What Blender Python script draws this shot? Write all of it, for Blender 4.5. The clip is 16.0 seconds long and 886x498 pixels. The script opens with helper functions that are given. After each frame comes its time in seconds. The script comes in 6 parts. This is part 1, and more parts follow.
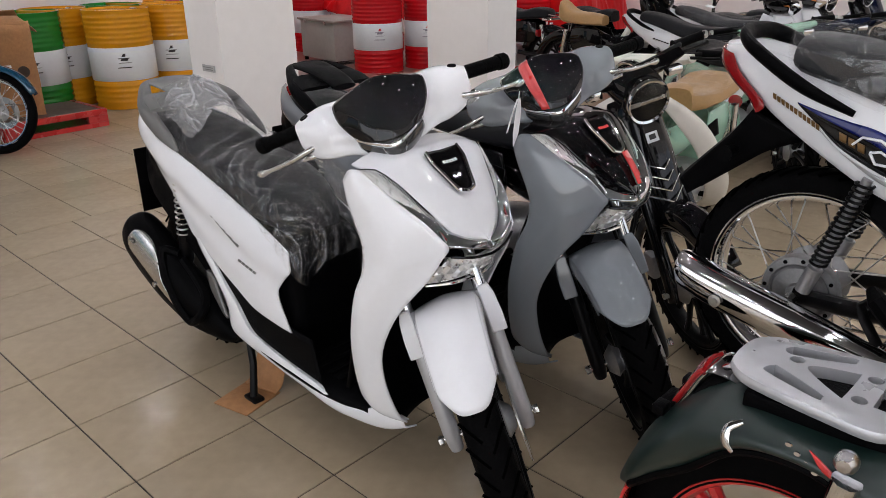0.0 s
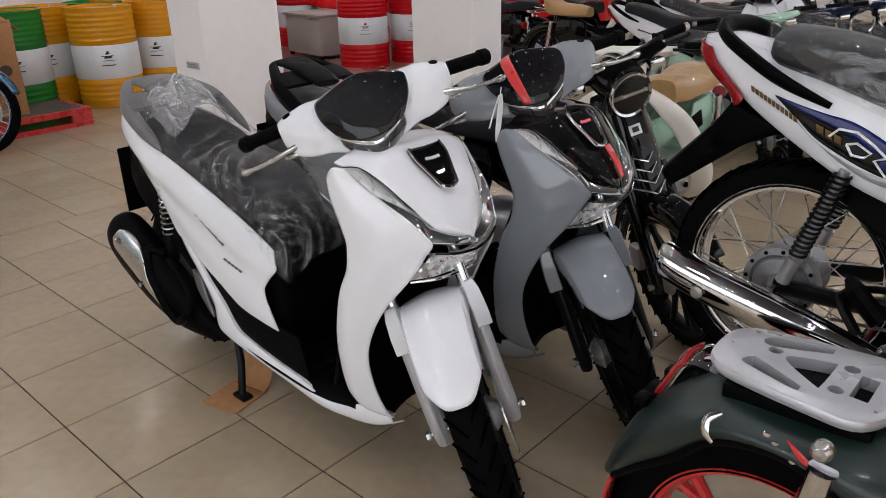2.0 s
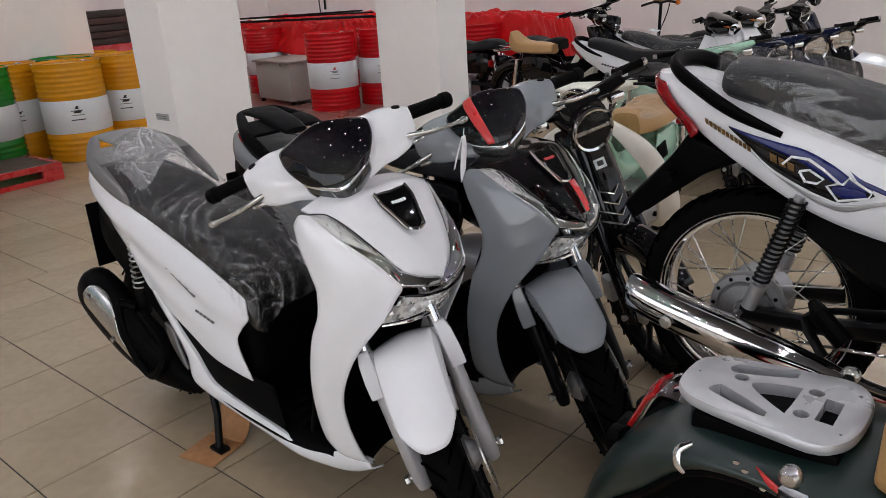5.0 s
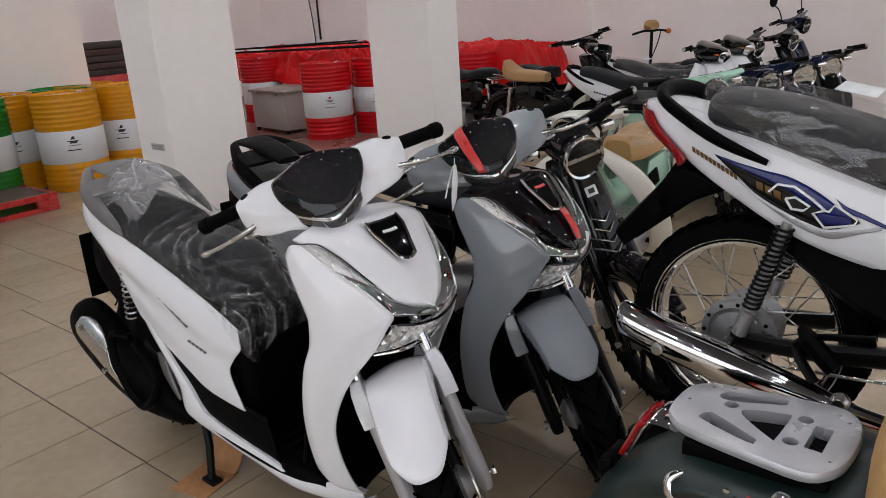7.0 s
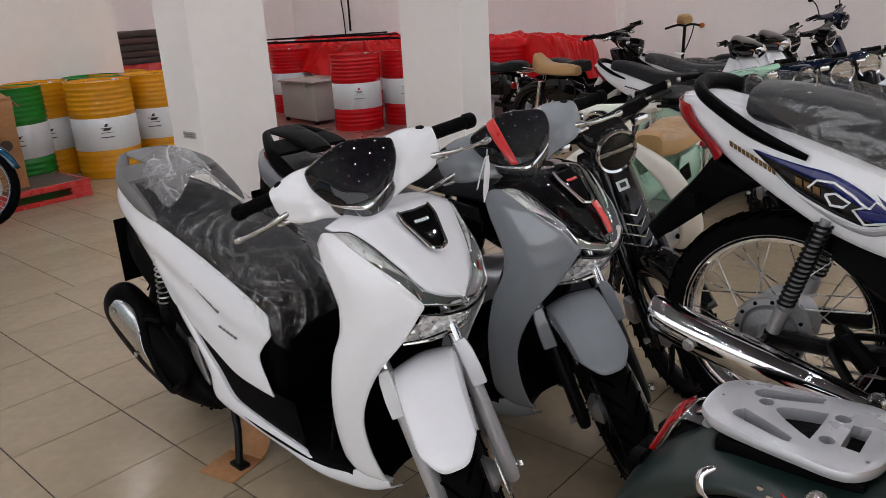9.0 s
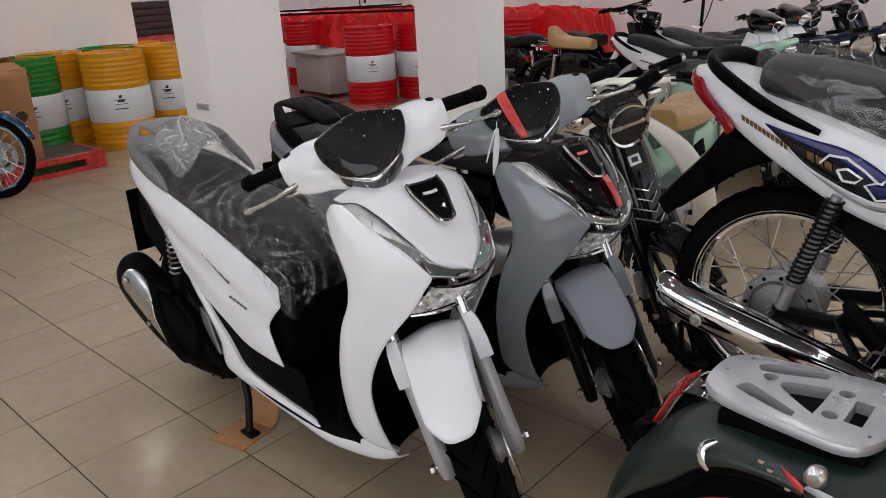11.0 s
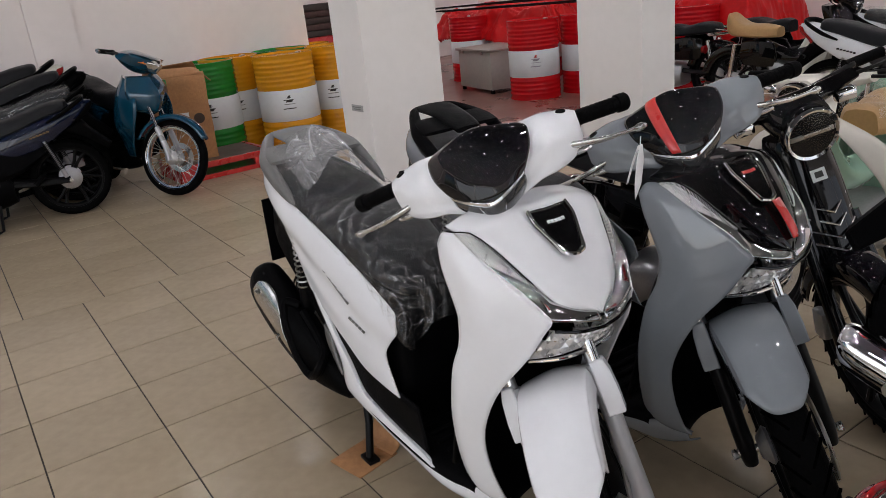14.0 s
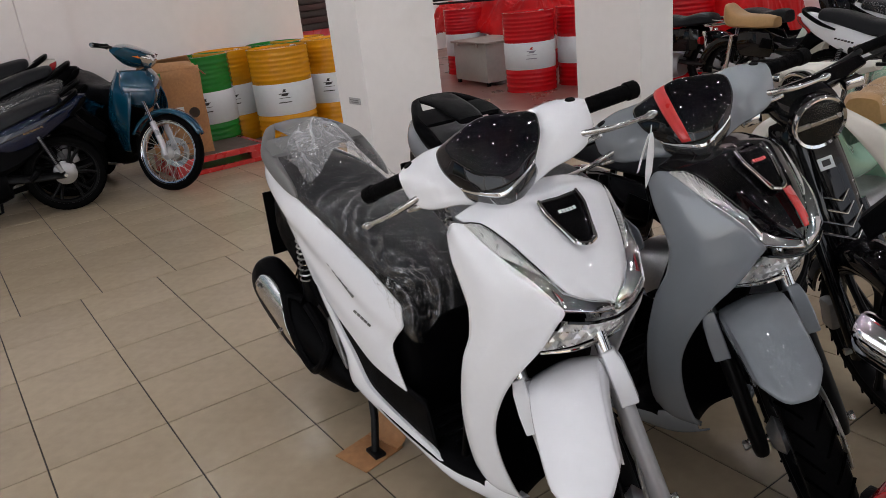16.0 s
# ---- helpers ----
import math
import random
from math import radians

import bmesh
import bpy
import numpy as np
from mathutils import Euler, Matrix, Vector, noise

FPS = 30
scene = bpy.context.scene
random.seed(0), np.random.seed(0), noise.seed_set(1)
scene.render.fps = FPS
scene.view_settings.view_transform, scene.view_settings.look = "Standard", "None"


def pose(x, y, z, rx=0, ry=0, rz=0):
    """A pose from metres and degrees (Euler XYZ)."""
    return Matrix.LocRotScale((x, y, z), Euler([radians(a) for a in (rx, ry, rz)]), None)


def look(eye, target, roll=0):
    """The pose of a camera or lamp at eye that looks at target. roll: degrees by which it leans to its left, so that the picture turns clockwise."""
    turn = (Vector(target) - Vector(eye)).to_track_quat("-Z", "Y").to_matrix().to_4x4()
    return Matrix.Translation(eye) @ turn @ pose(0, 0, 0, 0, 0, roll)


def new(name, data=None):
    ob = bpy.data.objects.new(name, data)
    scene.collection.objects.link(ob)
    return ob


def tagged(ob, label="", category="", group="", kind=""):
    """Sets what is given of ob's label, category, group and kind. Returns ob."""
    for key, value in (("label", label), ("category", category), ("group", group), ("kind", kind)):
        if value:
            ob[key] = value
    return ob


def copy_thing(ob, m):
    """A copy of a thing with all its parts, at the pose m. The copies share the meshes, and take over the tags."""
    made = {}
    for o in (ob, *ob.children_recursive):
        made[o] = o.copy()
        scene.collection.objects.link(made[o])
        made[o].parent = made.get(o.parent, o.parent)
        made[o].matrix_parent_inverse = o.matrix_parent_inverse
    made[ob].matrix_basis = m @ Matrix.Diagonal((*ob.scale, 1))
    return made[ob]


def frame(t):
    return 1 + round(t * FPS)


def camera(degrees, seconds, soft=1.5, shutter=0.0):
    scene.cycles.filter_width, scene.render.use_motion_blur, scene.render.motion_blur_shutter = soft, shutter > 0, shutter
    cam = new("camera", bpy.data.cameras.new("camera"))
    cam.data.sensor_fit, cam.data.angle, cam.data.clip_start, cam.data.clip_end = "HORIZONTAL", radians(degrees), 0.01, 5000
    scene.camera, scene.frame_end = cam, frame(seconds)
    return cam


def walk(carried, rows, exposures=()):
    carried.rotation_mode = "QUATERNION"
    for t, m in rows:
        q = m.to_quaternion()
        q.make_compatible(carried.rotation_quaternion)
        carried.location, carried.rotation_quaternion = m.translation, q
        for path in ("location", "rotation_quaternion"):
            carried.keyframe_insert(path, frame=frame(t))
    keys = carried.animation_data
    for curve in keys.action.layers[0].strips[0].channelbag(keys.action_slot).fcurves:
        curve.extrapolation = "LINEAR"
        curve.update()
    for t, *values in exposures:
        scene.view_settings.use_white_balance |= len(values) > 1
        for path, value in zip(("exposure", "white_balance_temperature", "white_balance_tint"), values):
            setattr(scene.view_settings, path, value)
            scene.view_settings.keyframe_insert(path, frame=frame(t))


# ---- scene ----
cam = camera(61.3, 16.0, soft=0.8)
PATH = [
    (0, (-0.656, -3.838, 1.412), (0.693, -2.568, 0.658), -0.8),
    (0.5, (-0.654, -3.842, 1.413), (0.695, -2.584, 0.64), -0.5),
    (1, (-0.653, -3.848, 1.413), (0.696, -2.594, 0.635), -0.7),
    (1.5, (-0.651, -3.847, 1.413), (0.7, -2.595, 0.635), -0.8),
    (2, (-0.649, -3.853, 1.422), (0.712, -2.606, 0.65), -1.4),
    (2.5, (-0.648, -3.86, 1.422), (0.718, -2.61, 0.665), -1.9),
    (3, (-0.642, -3.859, 1.425), (0.725, -2.603, 0.682), -2.9),
    (3.5, (-0.639, -3.86, 1.426), (0.736, -2.602, 0.699), -3.3),
    (4, (-0.636, -3.864, 1.428), (0.758, -2.618, 0.717), -3.4),
    (6.5, (-0.637, -3.892, 1.442), (0.811, -2.666, 0.808), -3.7),
    (7, (-0.633, -3.892, 1.442), (0.818, -2.661, 0.827), -3.7),
    (7.5, (-0.631, -3.89, 1.439), (0.817, -2.652, 0.83), -3.6),
    (8, (-0.635, -3.883, 1.436), (0.801, -2.634, 0.82), -3.6),
    (8.5, (-0.645, -3.882, 1.438), (0.778, -2.62, 0.818), -3.3),
    (9, (-0.645, -3.88, 1.436), (0.759, -2.602, 0.808), -3.2),
    (11.5, (-0.635, -3.894, 1.43), (0.695, -2.581, 0.717), -3.3),
    (12, (-0.508, -3.863, 1.451), (0.76, -2.505, 0.711), -4.1),
    (12.5, (-0.418, -3.825, 1.448), (0.802, -2.409, 0.734), -3.3),
    (13, (-0.371, -3.791, 1.434), (0.67, -2.218, 0.768), -5.6),
    (13.5, (-0.375, -3.773, 1.423), (0.583, -2.147, 0.76), -6.5),
    (14, (-0.396, -3.786, 1.432), (0.628, -2.206, 0.756), -5.9),
    (14.5, (-0.413, -3.783, 1.434), (0.662, -2.235, 0.766), -5.3),
    (15, (-0.424, -3.771, 1.433), (0.66, -2.225, 0.773), -5.1),
    (15.5, (-0.423, -3.753, 1.428), (0.635, -2.195, 0.757), -5.5),
    (16, (-0.414, -3.752, 1.422), (0.618, -2.185, 0.73), -6.2),
]
walk(cam, [(t, look(eye, target, roll)) for t, eye, target, roll in PATH],
     exposures=((0, 0.06), (2, 0.0), (4, -0.05), (6.5, -0.15), (9, -0.12), (11.5, -0.08), (13.5, -0.12), (16, -0.12)))

# ---- world and light ----
world = bpy.data.worlds.new("daylight")
scene.world = world
world.use_nodes = True
wn = world.node_tree
sky = wn.nodes.new("ShaderNodeTexSky")
sky.sky_type, sky.sun_disc, sky.sun_elevation, sky.sun_rotation = "NISHITA", False, radians(40), radians(200)
wn.links.new(sky.outputs[0], wn.nodes["Background"].inputs[0])
wn.nodes["Background"].inputs[1].default_value = 0.07


def area_lamp(name, at, target, w, h, power, colour=(1, 1, 1)):
    lamp = bpy.data.lights.new(name, "AREA")
    lamp.shape, lamp.size, lamp.size_y, lamp.energy, lamp.color = "RECTANGLE", w, h, power, colour
    ob = new(name, lamp)
    ob.matrix_world = look(at, target)
    return ob


# added unseen fill from the front; daylight inferred at the side, widened as fill
area_lamp("front_fill", (1.9, -8.0, 1.7), (1.9, 0, 1.2), 12.4, 2.4, 54, (1.0, 0.965, 0.98))
area_lamp("side_daylight", (-4.6, -3.9, 1.8), (2, -2.6, 0.9), 8.0, 2.4, 104, (0.98, 0.97, 1.0))


# ---- materials ----
def mat(name, colour, rough=0.5, metal=0.0, coat=0.0, vary=0.08, scale=8.0, bump=0.0, bump_scale=60.0, alpha=1.0, random_obj=0.0, spec=0.5):
    m = bpy.data.materials.new(name)
    m.use_nodes = True
    nt = m.node_tree
    b = nt.nodes["Principled BSDF"]
    L = nt.links.new
    b.inputs["Metallic"].default_value = metal
    b.inputs["Coat Weight"].default_value = coat
    b.inputs["Coat Roughness"].default_value = 0.03
    b.inputs["Specular IOR Level"].default_value = spec
    co = nt.nodes.new("ShaderNodeTexCoord")
    n = nt.nodes.new("ShaderNodeTexNoise")
    n.inputs["Scale"].default_value, n.inputs["Detail"].default_value = scale, 6
    L(co.outputs["Object"], n.inputs["Vector"])
    n2 = nt.nodes.new("ShaderNodeTexNoise")
    n2.inputs["Scale"].default_value, n2.inputs["Detail"].default_value = scale * 7, 3
    L(co.outputs["Object"], n2.inputs["Vector"])
    add = nt.nodes.new("ShaderNodeMath")
    add.operation = "ADD"
    L(n.outputs[0], add.inputs[0]), L(n2.outputs[0], add.inputs[1])
    mr = nt.nodes.new("ShaderNodeMapRange")
    mr.inputs[1].default_value, mr.inputs[2].default_value = 0.6, 1.4
    mr.inputs[3].default_value, mr.inputs[4].default_value = 1 - vary, 1 + vary
    L(add.outputs[0], mr.inputs[0])
    mul = nt.nodes.new("ShaderNodeVectorMath")
    mul.operation = "SCALE"
    mul.inputs[0].default_value = colour[:3]
    if random_obj:
        oi = nt.nodes.new("ShaderNodeObjectInfo")
        r2 = nt.nodes.new("ShaderNodeMapRange")
        r2.inputs[3].default_value, r2.inputs[4].default_value = 1 - random_obj, 1 + random_obj
        L(oi.outputs["Random"], r2.inputs[0])
        mm = nt.nodes.new("ShaderNodeMath")
        mm.operation = "MULTIPLY"
        L(mr.outputs[0], mm.inputs[0]), L(r2.outputs[0], mm.inputs[1])
        L(mm.outputs[0], mul.inputs["Scale"])
    else:
        L(mr.outputs[0], mul.inputs["Scale"])
    L(mul.outputs[0], b.inputs["Base Color"])
    r = nt.nodes.new("ShaderNodeMapRange")
    r.inputs[1].default_value, r.inputs[2].default_value = 0.3, 0.7
    r.inputs[3].default_value, r.inputs[4].default_value = max(rough * 0.8, 0.0), min(rough * 1.2, 1.0)
    L(n.outputs[0], r.inputs[0]), L(r.outputs[0], b.inputs["Roughness"])
    if bump:
        n3 = nt.nodes.new("ShaderNodeTexNoise")
        n3.inputs["Scale"].default_value, n3.inputs["Detail"].default_value = bump_scale, 4
        L(co.outputs["Object"], n3.inputs["Vector"])
        bp = nt.nodes.new("ShaderNodeBump")
        bp.inputs["Strength"].default_value, bp.inputs["Distance"].default_value = bump, 0.01
        L(n3.outputs[0], bp.inputs["Height"]), L(bp.outputs[0], b.inputs["Normal"])
    b.inputs["Alpha"].default_value = alpha
    return m


def film(name, clear=0.94, glint=0.45, gloss=0.075, relief=0.016):
    """Thin crumpled polythene: clear and glossy, with glints painted pale along creases and folds."""
    m = bpy.data.materials.new(name)
    m.use_nodes = True
    nt = m.node_tree
    L = nt.links.new
    out = nt.nodes["Material Output"]
    b = nt.nodes["Principled BSDF"]
    b.inputs["Base Color"].default_value = (0.75, 0.75, 0.77, 1)
    b.inputs["Roughness"].default_value = 0.14
    b.inputs["Specular IOR Level"].default_value = 1.0
    co = nt.nodes.new("ShaderNodeTexCoord")
    wob = nt.nodes.new("ShaderNodeTexNoise")
    wob.inputs["Scale"].default_value, wob.inputs["Detail"].default_value = 7, 3
    L(co.outputs["Object"], wob.inputs["Vector"])
    shift = nt.nodes.new("ShaderNodeVectorMath")
    shift.operation = "MULTIPLY_ADD"
    shift.inputs[1].default_value = (0.16, 0.16, 0.16)
    L(wob.outputs["Color"], shift.inputs[0]), L(co.outputs["Object"], shift.inputs[2])
    masks, facets = [], []
    # pale lines along cell edges, painted in as specular streaks
    for scale, stretch, width in ((4, (1.0, 2.6, 1.6), 0.012), (9, (2.6, 1.0, 1.2), 0.016), (19, (1.0, 1.8, 1.2), 0.02)):
        mp = nt.nodes.new("ShaderNodeMapping")
        mp.inputs["Scale"].default_value = stretch
        mp.inputs["Rotation"].default_value = (0.3, 0.5, scale)
        L(shift.outputs[0], mp.inputs["Vector"])
        ed = nt.nodes.new("ShaderNodeTexVoronoi")
        ed.feature = "DISTANCE_TO_EDGE"
        ed.inputs["Scale"].default_value = scale
        L(mp.outputs[0], ed.inputs["Vector"])
        r = nt.nodes.new("ShaderNodeMapRange")
        r.inputs[1].default_value, r.inputs[2].default_value, r.inputs[3].default_value, r.inputs[4].default_value = 0.0, width, 1.0, 0.0
        L(ed.outputs["Distance"], r.inputs[0])
        masks.append(r.outputs[0])
        vo = nt.nodes.new("ShaderNodeTexVoronoi")
        vo.inputs["Scale"].default_value = scale * 1.6
        L(mp.outputs[0], vo.inputs["Vector"])
        facets.append(vo.outputs["Distance"])
    m1 = nt.nodes.new("ShaderNodeMath")
    m1.operation = "MULTIPLY_ADD"
    m1.inputs[1].default_value = 0.6
    L(masks[1], m1.inputs[0]), L(masks[0], m1.inputs[2])
    h1 = nt.nodes.new("ShaderNodeMath")
    h1.operation = "MULTIPLY_ADD"
    h1.inputs[1].default_value = 0.5
    L(facets[1], h1.inputs[0]), L(facets[0], h1.inputs[2])
    h2 = nt.nodes.new("ShaderNodeMath")
    h2.operation = "MULTIPLY_ADD"
    h2.inputs[1].default_value = 0.35
    L(facets[2], h2.inputs[0]), L(h1.outputs[0], h2.inputs[2])
    big = nt.nodes.new("ShaderNodeTexNoise")
    big.inputs["Scale"].default_value = 5
    L(co.outputs["Object"], big.inputs["Vector"])
    amp = nt.nodes.new("ShaderNodeMapRange")
    amp.inputs[1].default_value, amp.inputs[2].default_value, amp.inputs[3].default_value, amp.inputs[4].default_value = 0.45, 0.68, 0.0, glint
    L(big.outputs[0], amp.inputs[0])
    fac = nt.nodes.new("ShaderNodeMath")
    fac.operation = "MULTIPLY_ADD"
    L(m1.outputs[0], fac.inputs[0]), L(amp.outputs[0], fac.inputs[1])
    # folds whitened by pointiness: stress whitening and painted glints together
    geo = nt.nodes.new("ShaderNodeNewGeometry")
    fold = nt.nodes.new("ShaderNodeMapRange")
    fold.inputs[1].default_value, fold.inputs[2].default_value, fold.inputs[3].default_value, fold.inputs[4].default_value = 0.505, 0.585, 1 - clear, 1 - clear + glint
    L(geo.outputs["Pointiness"], fold.inputs[0]), L(fold.outputs[0], fac.inputs[2])
    bp = nt.nodes.new("ShaderNodeBump")
    bp.inputs["Strength"].default_value, bp.inputs["Distance"].default_value = 1.0, relief
    L(h2.outputs[0], bp.inputs["Height"]), L(bp.outputs[0], b.inputs["Normal"])
    tr = nt.nodes.new("ShaderNodeBsdfTransparent")
    gl = nt.nodes.new("ShaderNodeBsdfGlossy")
    gl.inputs["Roughness"].default_value = 0.06
    L(bp.outputs[0], gl.inputs["Normal"])
    base = nt.nodes.new("ShaderNodeMixShader")
    base.inputs[0].default_value = gloss
    L(tr.outputs[0], base.inputs[1]), L(gl.outputs[0], base.inputs[2])
    mix = nt.nodes.new("ShaderNodeMixShader")
    L(fac.outputs[0], mix.inputs[0]), L(base.outputs[0], mix.inputs[1]), L(b.outputs[0], mix.inputs[2]), L(mix.outputs[0], out.inputs[0])
    return m


def thin_clear(name, gloss):
    """A thin clear moulding: see-through with a sharp sheen."""
    m = bpy.data.materials.new(name)
    m.use_nodes = True
    nt = m.node_tree
    tr, gl, mix = nt.nodes.new("ShaderNodeBsdfTransparent"), nt.nodes.new("ShaderNodeBsdfGlossy"), nt.nodes.new("ShaderNodeMixShader")
    gl.inputs["Roughness"].default_value = 0.03
    mix.inputs[0].default_value = gloss
    nt.links.new(tr.outputs[0], mix.inputs[1]), nt.links.new(gl.outputs[0], mix.inputs[2]), nt.links.new(mix.outputs[0], nt.nodes["Material Output"].inputs[0])
    return m


def glow(name, colour, strength):
    m = bpy.data.materials.new(name)
    m.use_nodes = True
    b = m.node_tree.nodes["Principled BSDF"]
    b.inputs["Emission Color"].default_value, b.inputs["Emission Strength"].default_value = (*colour, 1), strength
    return m


M_WALL = mat("painted plaster", (0.87, 0.815, 0.795), 0.7, vary=0.03, scale=1.5, bump=0.05)
M_PILLAR = mat("white painted plaster", (0.87, 0.85, 0.84), 0.6, vary=0.025, scale=2.0, bump=0.06, bump_scale=25)
M_CEIL = mat("ceiling paint", (0.05, 0.05, 0.052), 0.8, vary=0.03, scale=1.0)
M_TILE = mat("beige glazed tile", (0.378, 0.302, 0.208), 0.21, vary=0.11, scale=3.0, random_obj=0.05)
M_GROUT = mat("dark grout", (0.03, 0.022, 0.016), 0.85, vary=0.3, scale=12)
# brown tile, its red partly the drums' reflection put into the colour
M_REDFLOOR = mat("red brown tile with painted reflection", (0.22, 0.10, 0.08), 0.3, vary=0.15, scale=2)
M_WHITE = mat("pearl white paint", (0.81, 0.825, 0.855), 0.05, vary=0.015, spec=0.6)
M_GREY = mat("cement grey paint", (0.225, 0.247, 0.272), 0.05, vary=0.02, spec=0.7)
M_SILVER = mat("silver paint", (0.50, 0.51, 0.53), 0.32, metal=0.55, coat=0.3, vary=0.04)
M_RACKGREY = mat("grey metallic plastic", (0.155, 0.153, 0.15), 0.38, metal=0.3, vary=0.05)
M_BLACK = mat("matt black plastic", (0.0018, 0.0018, 0.0022), 0.45, vary=0.25, scale=20, bump=0.15, bump_scale=300, spec=0.04)
M_GLOSSBLACK = mat("gloss black plastic", (0.003, 0.003, 0.0035), 0.04, vary=0.1, spec=0.42)
M_RUBBER = mat("tyre rubber", (0.0022, 0.0022, 0.0024), 0.7, vary=0.3, scale=25, bump=0.2, bump_scale=150, spec=0.04)
M_SEAT = mat("black vinyl", (0.005, 0.0055, 0.0075), 0.5, vary=0.2, scale=14, bump=0.15, bump_scale=220, spec=0.2)
M_CHROME = mat("chrome", (0.78, 0.78, 0.79), 0.06, metal=1.0, vary=0.03)
M_STEEL = mat("brushed steel", (0.55, 0.54, 0.52), 0.28, metal=1.0, vary=0.1)
M_ALU = mat("cast aluminium", (0.45, 0.45, 0.46), 0.4, metal=0.8, vary=0.12, scale=15)
M_DARKSTEEL = mat("black steel", (0.003, 0.003, 0.0035), 0.38, vary=0.3, spec=0.15)
M_CLEAR = thin_clear("clear lens", 0.015)
M_REDLENS = mat("red lens", (0.30, 0.006, 0.008), 0.1, coat=1.0, vary=0.1)
M_RED = mat("red paint", (0.55, 0.025, 0.025), 0.28, coat=0.6, vary=0.05)
M_REDCLOTH = mat("red satin cloth", (0.56, 0.004, 0.006), 0.42, vary=0.12, scale=5, spec=0.2)
M_YELLOW = mat("yellow drum paint", (0.66, 0.29, 0.008), 0.13, coat=0.0, vary=0.06, scale=4, spec=0.45)
M_GREEN = mat("green drum paint", (0.010, 0.20, 0.022), 0.13, coat=0.0, vary=0.06, scale=4)
M_DRUMRED = mat("red drum paint", (0.55, 0.006, 0.011), 0.16, coat=0.0, vary=0.05, scale=4, spec=0.35)
M_BAND = mat("white drum band", (0.72, 0.76, 0.78), 0.35, coat=0.3, vary=0.04, scale=4)
M_INK = mat("black print", (0.02, 0.02, 0.02), 0.5)
M_REDINK = mat("red print", (0.5, 0.02, 0.02), 0.5)
M_CARD = mat("corrugated cardboard", (0.40, 0.195, 0.08), 0.7, vary=0.2, scale=6, bump=0.2, bump_scale=90)
M_MINT = mat("mint green paint", (0.33, 0.55, 0.42), 0.25, coat=1.0, vary=0.02)
M_CREAM = mat("cream white plastic", (0.72, 0.69, 0.62), 0.35, coat=0.5, vary=0.03)
M_BLUE = mat("blue metallic paint", (0.003, 0.055, 0.105), 0.10, metal=0.2, coat=1.0, vary=0.06, scale=30)
M_NAVY = mat("navy paint", (0.004, 0.008, 0.028), 0.05, coat=0.0, vary=0.06)
M_DKGREEN = mat("dark green paint", (0.007, 0.019, 0.017), 0.36, coat=0.2, vary=0.08)
M_TAN = mat("tan leather", (0.42, 0.25, 0.10), 0.5, vary=0.12, scale=9, bump=0.2, bump_scale=120)
M_DECALBLUE = mat("blue decal", (0.002, 0.008, 0.11), 0.25, coat=0.2, vary=0.1)
M_GOLD = mat("gold decal", (0.16, 0.09, 0.03), 0.35, metal=0.4)
M_FILM = film("polythene film", 0.985, 0.40)
M_FILM2 = film("clear film cover", 0.965, 0.14, 0.075, 0.004)
M_LAMP = glow("lamp glow", (0.985, 0.95, 0.985), 312.0)
M_REFLECT = mat("silver reflector", (0.86, 0.86, 0.86), 0.30, metal=0.95, vary=0.12, scale=60)
M_PRISM = mat("moulded clear prism", (0.80, 0.80, 0.78), 0.12, vary=0.05, spec=0.8)
M_PILOT = mat("smoked lamp", (0.035, 0.036, 0.038), 0.08, coat=1.0, vary=0.2, scale=30)
M_FILMTHICK = film("bunched polythene", 0.72, 0.35)
M_TRIM = mat("polished silver", (0.62, 0.62, 0.63), 0.09, metal=1.0, vary=0.06)
M_HUB = mat("dull cast alloy", (0.26, 0.26, 0.265), 0.42, metal=0.7, vary=0.15, scale=20)
M_SHIELD = mat("brushed chrome", (0.66, 0.65, 0.63), 0.17, metal=1.0, vary=0.06, scale=25)
M_LEVER = mat("cast bare alloy", (0.62, 0.62, 0.62), 0.26, metal=0.85, vary=0.06)
M_FORK = mat("silver fork paint", (0.46, 0.465, 0.48), 0.36, metal=0.35, coat=0.2, vary=0.04)


# ---- mesh tools ----
def V(*a):
    return Vector(a)


def finish(name, bm, material, parent=None, label="", smooth=True, thick=0.0, bevel=0.0, sharp=40):
    bmesh.ops.recalc_face_normals(bm, faces=bm.faces[:])
    me = bpy.data.meshes.new(name)
    bm.to_mesh(me)
    bm.free()
    me.materials.append(material)
    if smooth:
        me.shade_smooth()
        me.set_sharp_from_angle(angle=radians(sharp))
    ob = new(name, me)
    if parent:
        ob.parent = parent
    if label:
        tagged(ob, label)
    if thick:
        s = ob.modifiers.new("thickness", "SOLIDIFY")
        s.thickness, s.offset = thick, -1.0
    if bevel:
        b = ob.modifiers.new("edge", "BEVEL")
        b.width, b.segments, b.limit_method = bevel, 2, "ANGLE"
    return ob


def part(name, bm, material, parent, label="", **kw):
    return finish(name, bm, material, parent, label, **kw)


def thing(name, m, label, category, group="", kind=""):
    ob = new(name)
    ob.empty_display_size = 0.1
    ob.matrix_world = m
    return tagged(ob, label, category, group, kind)


